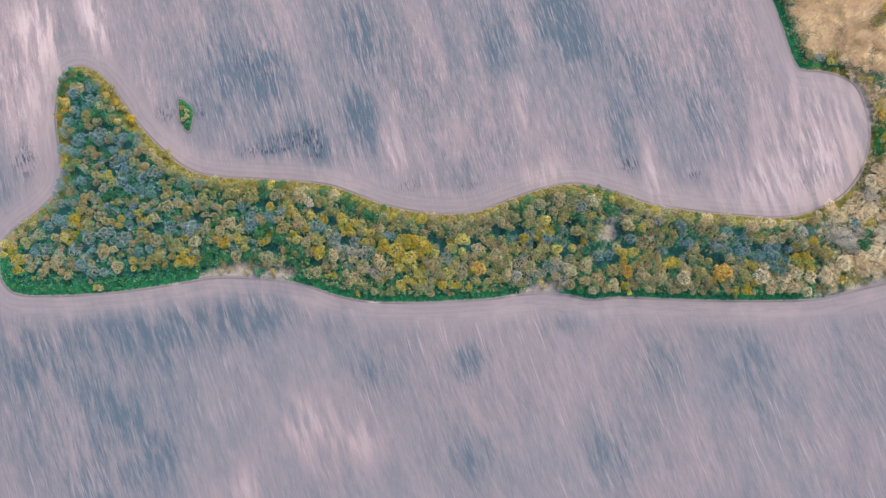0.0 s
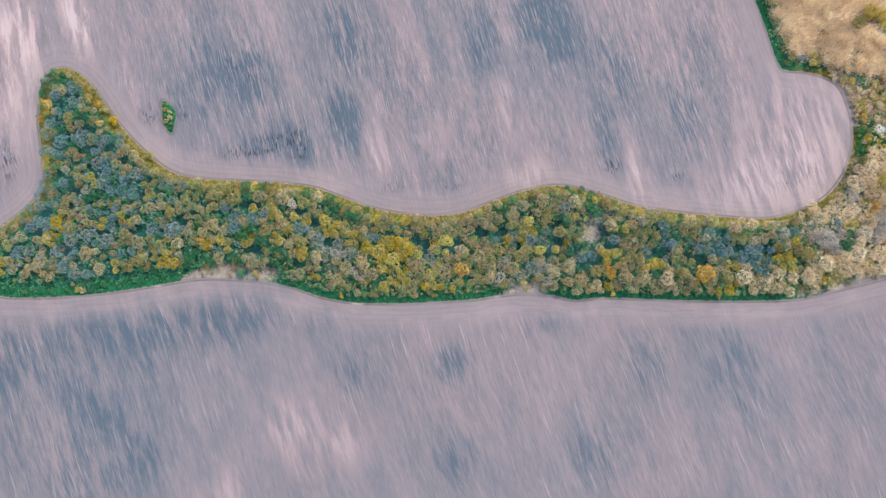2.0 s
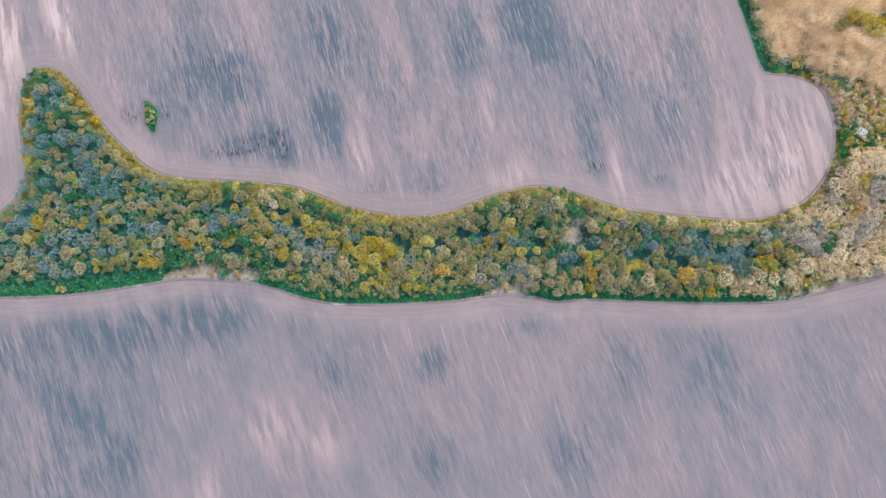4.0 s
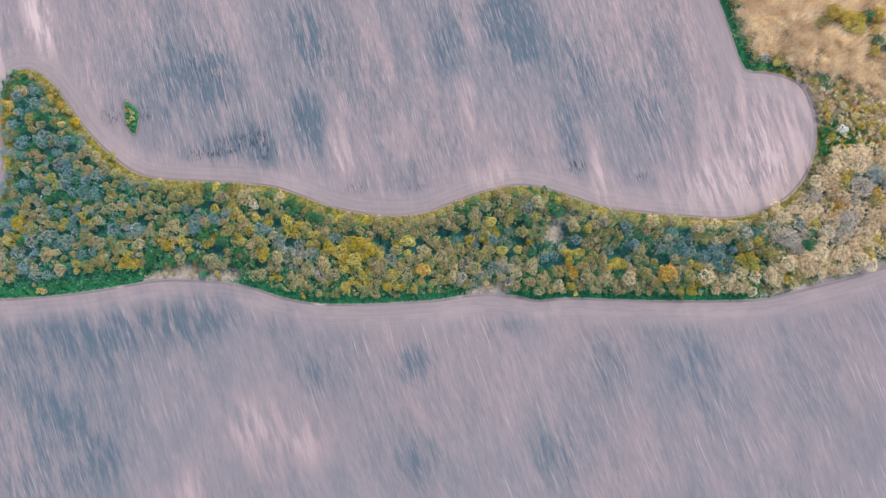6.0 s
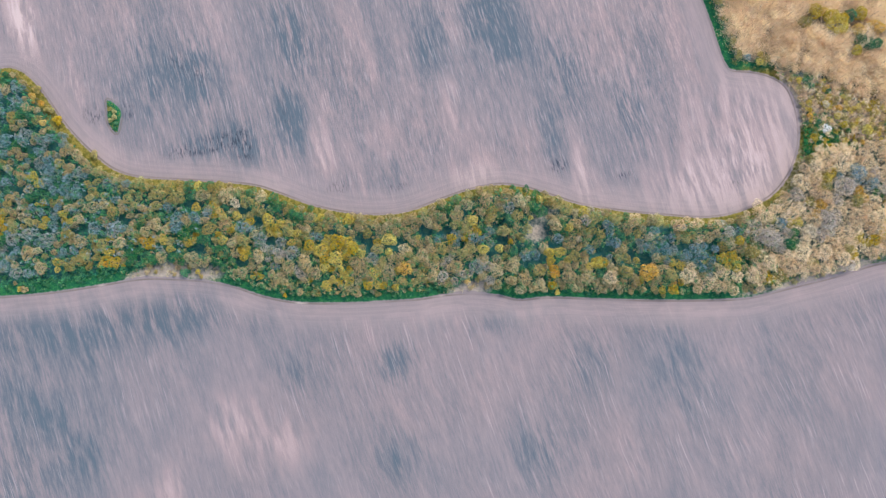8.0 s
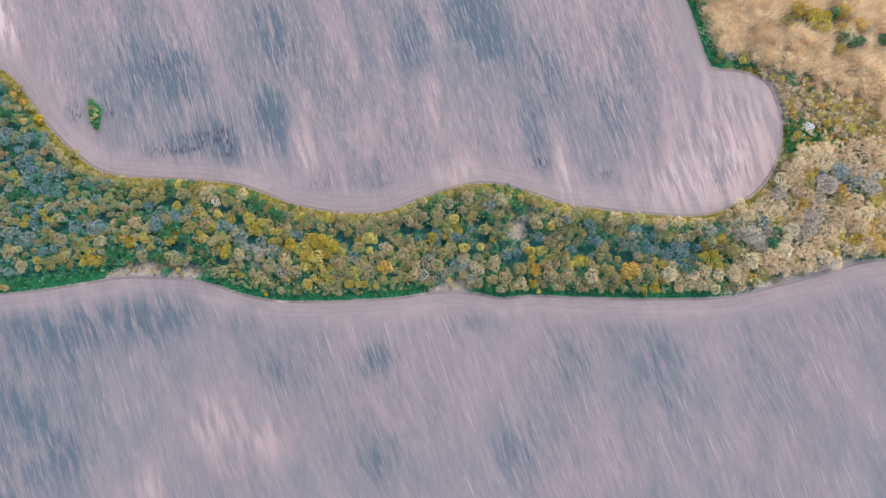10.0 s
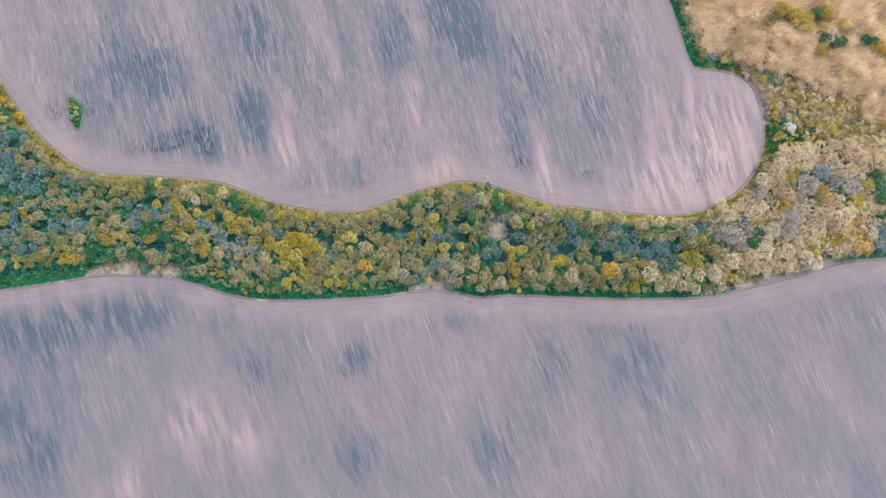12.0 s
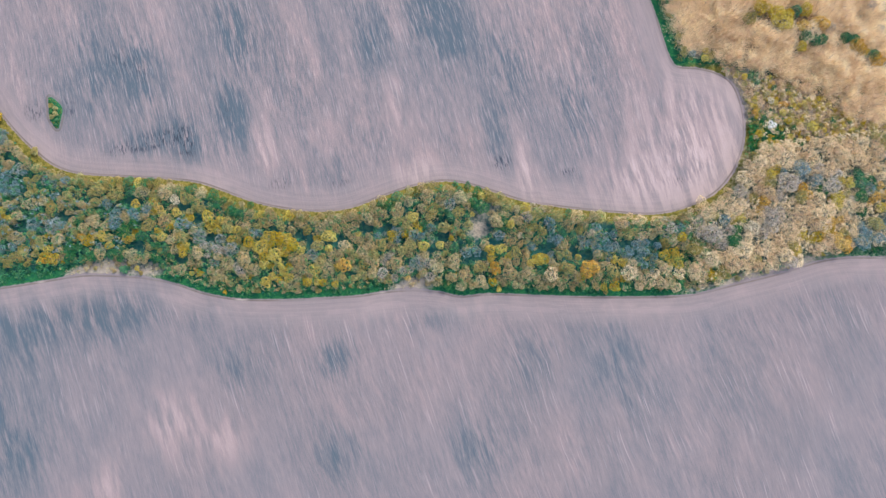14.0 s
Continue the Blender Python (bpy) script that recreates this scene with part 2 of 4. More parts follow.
NORTH_EDGE = [(-117.5, 104.4), (-112.8, 103.3), (-107.9, 99.2), (-103.1, 91.8), (-97.5, 81.9), (-91.8, 73.9), (-86, 67.3), (-80.2, 62.1),
              (-72.3, 58.5), (-58.1, 55.9), (-41.8, 53.4), (-29.6, 50.7), (-21.6, 47.2), (-9.6, 41.3), (2.6, 37.3), (15, 35.2), (25.6, 35.4),
              (36.6, 38.2), (47.7, 40.9), (59.7, 42.1), (69.2, 40.3), (79.5, 36.1), (89.8, 31.6), (104.5, 27.5), (121.6, 24), (138.9, 21.2)]
LOBE_EDGE = [(152.6, 22.4), (164.6, 26.7), (172.8, 33.7), (177.6, 41.1), (180.6, 49.8), (181.2, 60), (179, 69.4), (173.5, 74.5), (165.9, 77.3),
             (158.4, 78.6), (156.4, 80.6), (154.8, 86.6), (153.2, 97.2), (151.1, 108), (148, 122), (143, 140), (139, 160), (145, 180)]
EAST_EDGE = [(180, 196), (225, 202), (275, 195), (305, 165), (314, 110), (310, 50), (296, 8), (268, -6)]
SOUTH_EDGE = [(227.7, -4.3), (212.4, -2.9), (201, -3.2), (185.8, -5.9), (166.4, -8.3), (151.1, -10.2), (138, -9.7), (114.4, -7.2), (95.2, -4.7),
              (74.2, -1.6), (62.5, -1.2), (55.4, 1.2), (45, 3), (34.6, 3.5), (26.1, 3.1), (11.6, 3.8), (-2.8, 4.8), (-18, 6.8), (-29, 10),
              (-38.8, 14.4), (-48.7, 17.7), (-60.7, 20), (-71.7, 21.3), (-82.7, 20.9), (-96.7, 20.1), (-112.5, 19.9), (-128.2, 20.8)]
WEST_EDGE = [(-140.7, 22.6), (-145.5, 26.5), (-147.1, 32.1), (-146.7, 37.7), (-145, 42.1), (-140, 47.1), (-132.9, 51.7), (-127.2, 56.8),
             (-125.1, 60.8), (-124.1, 65.9), (-124.7, 74.4), (-125.4, 84.1), (-124.9, 90.5), (-123.6, 98), (-121.4, 102.8)]
WOOD = smooth(NORTH_EDGE + LOBE_EDGE + EAST_EDGE + SOUTH_EDGE + WEST_EDGE)
ISLET = smooth([(-80.9, 88.8), (-76.4, 84.3), (-77.1, 79.6), (-78.4, 75.8), (-81, 80), (-81.2, 84.3)], steps=4)


def inside(line, x, y):
    hit = np.zeros(x.shape, bool)
    for (ax, ay), (bx, by) in zip(line, np.roll(line, -1, 0)):
        if ay != by:
            hit ^= ((ay > y) != (by > y)) & (x < (bx - ax) * (y - ay) / (by - ay) + ax)
    return hit


def gap(line, x, y):
    """Distance to a closed line, negative inside it."""
    best = np.full(x.shape, 1e9)
    for a, b in zip(line, np.roll(line, -1, 0)):
        v = b - a
        t = np.clip(((x - a[0]) * v[0] + (y - a[1]) * v[1]) / max(v @ v, 1e-9), 0, 1)
        best = np.minimum(best, (x - a[0] - t * v[0]) ** 2 + (y - a[1] - t * v[1]) ** 2)
    return np.sqrt(best) * np.where(inside(line, x, y), -1, 1)


def blots(x, y, spots):
    """Soft patches drawn out along the working direction: x, y, half width, half length, weight."""
    c, s, total = math.cos(radians(STREAK)), math.sin(radians(STREAK)), np.zeros(x.shape)
    for px, py, w, l, k in spots:
        u, v = (x - px) * c + (y - py) * s, -(x - px) * s + (y - py) * c
        total += k * np.exp(-(u / w) ** 2 - (v / l) ** 2)
    return total


DAMP = [(67, 104, 9, 14, 1.1), (-49, 96, 7, 12, 1.0), (-15, 76, 5, 13, 1.1), (-32, 65, 5, 8, 1.1), (-12, 108, 5, 12, 1.0), (-64, 95, 8, 14, .5),
        (-48, 67, 10, 6, .6), (40, 104, 6, 14, .5), (91, 85, 7, 16, .4), (115, 65, 5, 12, .35), (85, 56, 5, 12, .4)]
DAMP_SOUTH = [(-115, -25, 38, 34, 0.16), (15, -19, 7, 6, 0.62), (-140, -2, 8, 12, 0.36), (-112, -20, 7, 14, 0.43), (-98, -36, 8, 14, 0.43), (13, -52, 6, 8, 0.43), (-21, -17, 6, 7, 0.29),
              (87, -29, 9, 10, 0.29), (-90, 1, 12, 8, 0.32), (119, -33, 10, 16, 0.36), (62, -56, 9, 10, 0.36), (-60, 2, 14, 6, 0.29), (-118, -48, 9, 10, 0.29),
              (-100, 8, 40, 12, 0.32), (-58, 10, 18, 8, 0.4), (-25, 4, 14, 5, 0.29), (60, -7, 18, 4, 0.36)]
PALE = [(-44, -34, 10, 12, .46), (-27, -42, 9, 10, .36), (157, 45, 4, 20, .2), (163, 56, 26, 24, .44), (160, 34, 24, 10, .35), (132, 36, 26, 12, .35), (-110, 123, 5, 16, .9), (-129, 118, 9, 16, .7), (-140, 98, 14, 26, .5), (16, 65, 8, 10, .3),
        (-5, 63, 6, 12, .5), (47, 74, 4, 16, .5), (51, 47, 10, 6, .4), (92, 45, 5, 14, .5), (-68, -54, 8, 8, .35), (51, -19, 10, 14, .12)]
RAGS = [(-50, 66.8, 13, 2.2, 1.0), (-33, 66, 3.2, 6.5, 1.2), (-42, 69, 9, 4, .5), (-47, 96, 3, 7, .5), (84, 47, 4, 4, .8), (0, 47, 5, 2.5, .8), (22, 45, 6, 2, .6), (-87, 83, 4, 4, .9), (-55, 101, 5, 9, .5),
        (-137, 71, 6, 9, .6), (109, 41, 4, 2, .6), (152, 33, 2.5, 2, .7), (164, 47, 3, 5, .3), (-74, 84, 3, 5, .6), (-17, 78, 4, 9, .4)]
DRY = [(72, 22, 6, 5, .7), (-63, 22, 9, 4, 1), (45, 4, 10, 4, 1), (-48, 20, 9, 4, .7), (-73, 22, 8, 3, .7), (151, -8.5, 9, 2, .6), (170, -7, 14, 2, .7), (192, -4, 8, 2, .6), (78, 30, 10, 4, .5)]


def axis(lo, hi, step):
    out, reach, grow = list(np.arange(lo, hi + step, step)), 4200.0, step
    while out[-1] < reach:
        grow *= 1.45
        out.append(out[-1] + grow)
        out.insert(0, out[0] - grow)
    return np.array(out)


def sheet(name, xs, ys, zs, mat):
    """A grid of quads over two axes."""
    nx, ny = len(xs), len(ys)
    gx, gy = np.meshgrid(xs, ys)
    co = np.stack([gx.ravel(), gy.ravel(), zs(gx.ravel(), gy.ravel())], 1)
    i = (np.arange(ny - 1)[:, None] * nx + np.arange(nx - 1)).ravel()
    mesh = mesh_of(name, co, np.stack([i, i + 1, i + nx + 1, i + nx], 1), mat)
    return mesh, co


def mesh_of(name, co, faces, mat, flat=False):
    """A mesh from arrays, all faces with the same number of corners."""
    mesh = bpy.data.meshes.new(name)
    co, faces = np.asarray(co, np.float32), np.asarray(faces, np.int32)
    mesh.vertices.add(len(co))
    mesh.vertices.foreach_set("co", co.ravel())
    mesh.loops.add(faces.size)
    mesh.loops.foreach_set("vertex_index", faces.ravel())
    mesh.polygons.add(len(faces))
    mesh.polygons.foreach_set("loop_start", np.arange(0, faces.size, faces.shape[1], dtype=np.int32))
    mesh.update(calc_edges=True)
    mesh.polygons.foreach_set("use_smooth", np.full(len(faces), not flat))
    mesh.materials.append(mat)
    mesh.validate()
    return mesh


def scrub_top(x):
    return np.interp(x, (176, 191, 211, 223, 238, 300), (75, 70, 62, 50, 46, 40))


def stand_floor(x, y):
    """Straw-coloured litter under the tall bare stand in the north-east."""
    return 0.9 * np.clip((y - scrub_top(x) - 3) / 6, 0, 1) * np.clip((x - 158) / 8, 0, 1) + 0.85 * (x > 176) * (y > 45) * (y < scrub_top(x) + 3) * np.clip(np.hypot((x - 187) / 10, (y - 46) / 8) - 0.35, 0, 1) + 0.45 * np.clip((x - 160) / 12, 0, 1) * (y <= 45)


# ---- ground: one sheet to the horizon ----
def swell(x, y):
    return 0.25 * np.sin(x / 41 + 1) * np.cos(y / 33)


xs, ys = axis(-175, 265, 1.0), axis(-105, 150, 1.0)
ground_mesh, gco = sheet("ground", xs, ys, lambda x, y: swell(x, y) * np.exp(-(np.hypot(x - 40, y - 20) / 600) ** 2), GROUND)
gx, gy = gco[:, 0], gco[:, 1]
near = (np.abs(gx - 45) < 420) & (np.abs(gy - 30) < 380)
edge = np.full(len(gx), 300.0)
head = edge.copy()
head[near] = gap(WOOD, gx[near], gy[near])
edge[near] = np.minimum(head[near], gap(ISLET, gx[near], gy[near]))
moist = blots(gx, gy, DAMP) + blots(gx, gy, DAMP_SOUTH) - blots(gx, gy, PALE)
lush_line = np.interp(gx, (-150, -70, 0, 100, 170, 260), (36, 38, 22, 12, 6, 10))
lush = np.clip((lush_line - gy) / 10 + 0.5, 0, 1)
lush = np.maximum(lush, (np.hypot(gx + 79, gy - 82) < 12) * 0.75)
lush = np.maximum(lush, np.clip((gy - 74) / 8, 0, 1) * (gx > 140))
ground_mesh.vertices.foreach_set("co", np.stack([gx, gy, gco[:, 2] + 0.35 * np.clip(-edge / 1.5, 0, 1)], 1).astype(np.float32).ravel())
for name, values in (("edge", edge), ("head", head), ("moist", moist), ("residue", np.clip(blots(gx, gy, RAGS), 0, 1)), ("dry", np.clip(blots(gx, gy, DRY) + stand_floor(gx, gy), 0, 1)), ("lush", lush)):
    ground_mesh.attributes.new(name, "FLOAT", "POINT").data.foreach_set("value", values.astype(np.float32))
tagged(new("ground", ground_mesh), "mauve-grey tilled fields around a winding strip of wood", "ground", kind="structure")


# ---- trees ----
rng = np.random.default_rng(7)


def unit(v):
    return v / np.linalg.norm(v, axis=1, keepdims=True)


def blades(centres, normals, size, spread=0.6):
    """Small three-cornered leaf sprays at the centres, roughly square to the normals."""
    k = len(centres)
    n = unit(normals + rng.normal(0, spread, (k, 3)))
    a = unit(np.cross(n, rng.normal(0, 1, (k, 3))))
    b = np.cross(n, a)
    s = (size * rng.uniform(0.7, 1.5, k))[:, None]
    co = np.stack([centres - a * s - b * s * 0.4, centres + a * s - b * s * 0.5, centres + b * s], 1).reshape(-1, 3)
    return co, np.arange(3 * k).reshape(-1, 3)


def dome(count, heads, flat, open_by=0.42):
    """Points on the shells of the rounded heads that make up a crown of radius 1, and the way each one faces."""
    ring = np.sqrt((np.arange(heads) + 0.4) / heads) * 0.66
    turn = np.arange(heads) * 2.39996 + rng.uniform(0, 6) + rng.uniform(-0.4, 0.4, heads)
    big = rng.uniform(0.32, 0.50, heads)
    mid = np.stack([ring * np.cos(turn) * rng.uniform(0.85, 1.15), ring * np.sin(turn), rng.uniform(0.05, 0.55, heads) * (1.05 - ring)], 1)
    pick = rng.choice(heads, count * 6, p=big ** 2 / (big ** 2).sum())
    z = rng.uniform(-0.3, 1.0, count * 6)
    a = rng.uniform(0, 2 * math.pi, count * 6)
    d = np.stack([np.sqrt(1 - z * z) * np.cos(a), np.sqrt(1 - z * z) * np.sin(a), z], 1)
    loose = 1.03 - np.abs(rng.normal(0, 0.13, count * 6)) + (rng.uniform(0, 1, count * 6) < 0.22) * rng.uniform(0.0, 0.4, count * 6)
    pts = mid[pick] + d * (big[pick] * loose)[:, None]
    buried = (np.linalg.norm(pts[:, None] - mid[None], axis=2) < 0.86 * big[None]).sum(1) > (loose < 0.86)
    dabs = np.sin(pts[:, 0] * 15 + 2 * np.sin(pts[:, 1] * 7)) * np.sin(pts[:, 1] * 15 + 2 * np.sin(pts[:, 0] * 6 + 1)) + 0.5 * np.sin(pts[:, 2] * 17)
    keep = np.nonzero(~buried & (rng.uniform(0, 1, count * 6) < 0.75 + open_by * dabs))[0][:count]
    return pts[keep] * (1, 1, flat), unit(d[keep] * 0.8 + (0, 0, 0.65))


def leafy_crown(name, mat, radius=3.75, base=5.6, count=1250, heads=9, size=0.178, flat=0.72):
    pts, facing = dome(count, heads, flat)
    co, faces = blades(pts * radius, facing, size, 0.6)
    return mesh_of(name, co + (0, 0, base), faces, mat, True)


def twig_crown(name, mat, radius=3.75, base=5.6, count=1350, long=0.5, wide=0.078, flat=0.72):
    """A bare crown: thin twigs that fan out over soft billows."""
    pts, facing = dome(count, 9, flat)
    count = len(pts)
    d = unit(rng.normal(0, 0.8, (count, 3)) + facing * (1, 1, 0.7))
    root = pts * radius + d * rng.uniform(-0.2, 0.15, (count, 1))
    side = unit(np.cross(d, facing + rng.normal(0, 0.6, (count, 3)))) * wide
    tip = root + d * (long * rng.uniform(0.5, 1.3, (count, 1)))
    co = np.stack([root - side, root + side, tip], 1).reshape(-1, 3)
    return mesh_of(name, co + (0, 0, base), np.arange(3 * count).reshape(-1, 3), mat, True)


def broom_crown(name, mat, count=660):
    """A tall slender bare tree: long rising twigs all round the leader, open and without an outline of its own."""
    h = rng.uniform(3.0, 10.0, count)
    a = rng.uniform(0, 2 * math.pi, count)
    r = np.abs(rng.normal(0.0, 1.9, count))
    out = np.stack([np.cos(a), np.sin(a), np.zeros(count)], 1)
    root = out * r[:, None] + np.stack([0 * h, 0 * h, h - r * 0.25 + rng.normal(0, 0.6, count)], 1)
    d = unit(out * rng.uniform(0.0, 0.5, (count, 1)) + rng.normal(0, 0.22, (count, 3)) + (0, 0, 1))
    tip = root + d * rng.uniform(1.6, 4.4, (count, 1))
    side = unit(np.cross(d, np.cross(d, rng.normal(0, 0.5, (count, 3)) + (0, 0, 1)))) * 0.03 + unit(np.cross(d, rng.normal(0, 0.6, (count, 3)) + (0, 0, 1))) * 0.06
    co = np.stack([root - side, root + side, tip], 1).reshape(-1, 3)
    k = count // 2
    buds, _ = blades(tip[:k] + rng.normal(0, 0.25, (k, 3)), np.tile((0.15, 0.1, 1.0), (k, 1)), 0.135, 0.45)
    co = np.concatenate([co, buds])
    return mesh_of(name, co, np.arange(len(co)).reshape(-1, 3), mat, True)


def tube(points, radii, sides):
    co, faces = [], []
    for i, (p, r) in enumerate(zip(points, radii)):
        for k in range(sides):
            a = 2 * math.pi * k / sides
            co.append((p[0] + r * math.cos(a), p[1] + r * math.sin(a), p[2]))
            if i:
                b, e = (i - 1) * sides, i * sides
                faces.append((b + k, b + (k + 1) % sides, e + (k + 1) % sides, e + k))
    return co, faces


def stem(name, mat, height, radius, limbs, reach, fork=0.35):
    """A tapered trunk, slightly crooked, with limbs that rise into the crown."""
    rnd = random.Random(name)
    line = [(rnd.uniform(-0.12, 0.12) * i, rnd.uniform(-0.12, 0.12) * i, height * i / 4 - (0.25 if i == 0 else 0)) for i in range(5)]
    co, faces = tube(line, [radius * f for f in (1.35, 1.0, 0.8, 0.55, 0.2)], 7)
    for k in range(limbs):
        a, f = 2.4 * k + rnd.uniform(-0.4, 0.4), fork + (0.92 - fork) * k / limbs
        z0 = height * f
        bx, by = line[min(int(f * 4), 4)][:2]
        go = reach * rnd.uniform(0.6, 1.0) * (1.15 - 0.5 * f)
        limb = [(bx + math.cos(a) * go * t, by + math.sin(a) * go * t, z0 + go * 0.75 * t ** 0.8) for t in (0, 0.45, 1.0)]
        c2, f2 = tube(limb, [radius * 0.5 * (1.1 - f * 0.6), radius * 0.3, radius * 0.08], 4)
        root = min(range(7, 35), key=lambda i: (Vector(co[i]) - Vector(c2[0])).length)
        faces += [tuple(i + len(co) - 1 if i else root for i in q) for q in f2]
        co += c2[1:]
    return mesh_of(name, co, faces, mat)


BARE = ("blue", "grey", "taupe")
FORMS = {}
for kind in LEAF:
    FORMS[kind] = []
    for v in range(3):
        if kind == "brush":
            FORMS[kind].append((stem(f"slim_trunk_{v}", PALE_BARK, 13.0, 0.16, 7, 1.6, 0.25), broom_crown(f"broom_crown_{v}", LEAF[kind])))
        elif kind in BARE:
            FORMS[kind].append((stem(f"{kind}_trunk_{v}", BARK, 8.2, 0.22, 8, 2.8), twig_crown(f"{kind}_crown_{v}", LEAF[kind])))
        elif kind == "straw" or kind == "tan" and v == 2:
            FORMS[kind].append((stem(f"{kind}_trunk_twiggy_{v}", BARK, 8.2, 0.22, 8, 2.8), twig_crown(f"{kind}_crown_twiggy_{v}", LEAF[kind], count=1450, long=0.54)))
        else:
            FORMS[kind].append((stem(f"{kind}_trunk_{v}", BARK, 8.0, 0.22, 7, 2.6), leafy_crown(f"{kind}_crown_{v}", LEAF[kind])))
SHRUB_FORMS = {kind: [(stem(f"{kind}_shrub_stem_{v}", BARK, 1.3, 0.06, 7, 0.8, 0.1),
                       leafy_crown(f"{kind}_shrub_crown_{v}", LEAF[kind], 1.2, 0.95, 340, 4, 0.13, 0.8)) for v in range(2)]
               for kind in ("green", "olive", "yellow", "tan", "white")}

SAID = dict(yellow="yellow-leaved broad tree in the mixed wood", olive="olive and ochre half-leafed tree in the wood",
            tan="beige budding tree with a dense twiggy crown", blue="bare blue-grey tree with a cloud of fine twigs",
            grey="bare pale grey tree with a rounded twiggy crown", taupe="bare taupe tree with a full rounded crown", green="dark green leafy tree low in the wood",
            orange="orange-ochre leaved tree with a rounded crown", cream="pale cream tree in early blossom",
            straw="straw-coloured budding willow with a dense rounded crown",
            white="white flowering bush among green scrub", brush="tall slender straw-coloured bare tree in a dense stand")


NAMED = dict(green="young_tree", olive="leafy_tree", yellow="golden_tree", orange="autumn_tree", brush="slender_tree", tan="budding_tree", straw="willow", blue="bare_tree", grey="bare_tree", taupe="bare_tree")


def ground_z(x, y):
    return float(swell(np.array(x), np.array(y))) + 0.3


def plant(kind, x, y, width, tall=None):
    """One tree of its kind, with trunk and crown as parts."""
    trunk_mesh, crown_mesh = FORMS[kind][random.randrange(3)]
    tree = new("sapling" if width < 2.9 and kind in ("olive", "yellow", "orange", "tan") else NAMED.get(kind, "tree"))
    s = width / (4.2 if kind == "brush" else 7.8)
    h = tall or (random.uniform(0.58, 0.76) if kind == "brush" else random.uniform(0.75, 1.1) * (0.5 + 0.55 * min(s, 1.1)))
    tree.matrix_basis = pose(x, y, ground_z(x, y), 0, 0, random.uniform(0, 360)) @ Matrix.Diagonal((s * random.uniform(0.88, 1.2), s * random.uniform(0.88, 1.2), h, 1))
    for name, mesh in (("trunk", trunk_mesh), ("crown", crown_mesh)):
        new(name, mesh).parent = tree
    return tagged(tree, SAID[kind], "tree", f"{kind} trees of the wood")


def shrub(kind, x, y, width):
    stems, crown = random.choice(SHRUB_FORMS[kind])
    bush = new("shrub")
    s = width / 2.6
    bush.matrix_basis = pose(x, y, ground_z(x, y), 0, 0, random.uniform(0, 360)) @ Matrix.Diagonal((s, s, s * random.uniform(0.75, 1.05), 1))
    for name, mesh in (("stem", stems), ("foliage", crown)):
        new(name, mesh).parent = bush
    said = dict(green="low dark green shrub at the wood's edge", olive="low olive shrub with thin leaves", yellow="low yellow-green shrub in open scrub",
                tan="low straw-coloured twiggy shrub", white="white flowering shrub in green scrub")
    return tagged(bush, said[kind], "shrub", f"{kind} shrubs")


# trees that stand out, stand by stand: x, y, width of the crown
WEST_STAND = dict(
    orange=[(-119, 89, 5.2), (-82, 27, 3)],
    tan=[(-114, 94, 6), (-113, 67, 3.2), (-112, 63, 3.2), (-108, 69, 3.2), (-108, 65, 3.2), (-91, 68, 6), (-110, 59, 3.7), (-118, 52, 3.7), (-128, 48, 3.9), (-109, 47, 6.9), (-91, 44, 6), (-86, 48, 7.3), (-124, 40, 5.2), (-130, 42, 6.5), (-128, 31, 4.3), (-124, 33, 7.7), (-109, 34, 7.7), (-104, 28, 6.5), (-90, 36, 7.7), (-77, 34, 7.3), (-121, 27, 4.7)],
    olive=[(-105, 93, 5.2), (-101, 85, 6), (-104, 82, 5.6), (-112, 83, 6.5), (-117, 67, 4.7), (-97, 65, 5.6), (-86, 66, 5.6), (-84, 61, 5.2), (-115, 52, 4.3), (-105, 44, 4.7), (-135, 40, 6.9), (-134, 31, 5.2), (-95, 39, 6.5), (-83, 34, 6.9), (-88, 28, 2.8), (-93, 29, 4.7)],
    yellow=[(-98, 80, 6.5), (-106, 61, 5.6), (-105, 51, 2.4), (-118, 47, 6), (-96, 44, 4.3), (-119, 41, 4.7), (-138, 34, 7.3), (-99, 27, 3.4), (-79, 32, 3.9)],
    blue=[(-110, 89, 5.6), (-116, 92, 5.6), (-119, 82, 6), (-115, 75, 6.5), (-99, 74, 5.6), (-118, 71, 5.6), (-115, 60, 5.6), (-101, 58, 6.5), (-95, 55, 6.9), (-124, 47, 6.5), (-104, 48, 5.2), (-100, 43, 5.2), (-85, 40, 6.9), (-132, 36, 5.6), (-116, 30, 6.5)],
    grey=[(-108, 77, 6.9), (-102, 74, 6.5), (-95, 72, 6), (-103, 66, 6.5), (-90, 61, 5.6), (-123, 52, 6), (-79, 39, 7.7), (-128, 37, 6.5), (-118, 36, 6.9), (-113, 39, 6.5), (-107, 40, 6.9), (-101, 38, 7.3), (-112, 27, 6.5)],
    cream=[(-111, 52, 2.8), (-111, 50, 2.8)],
)
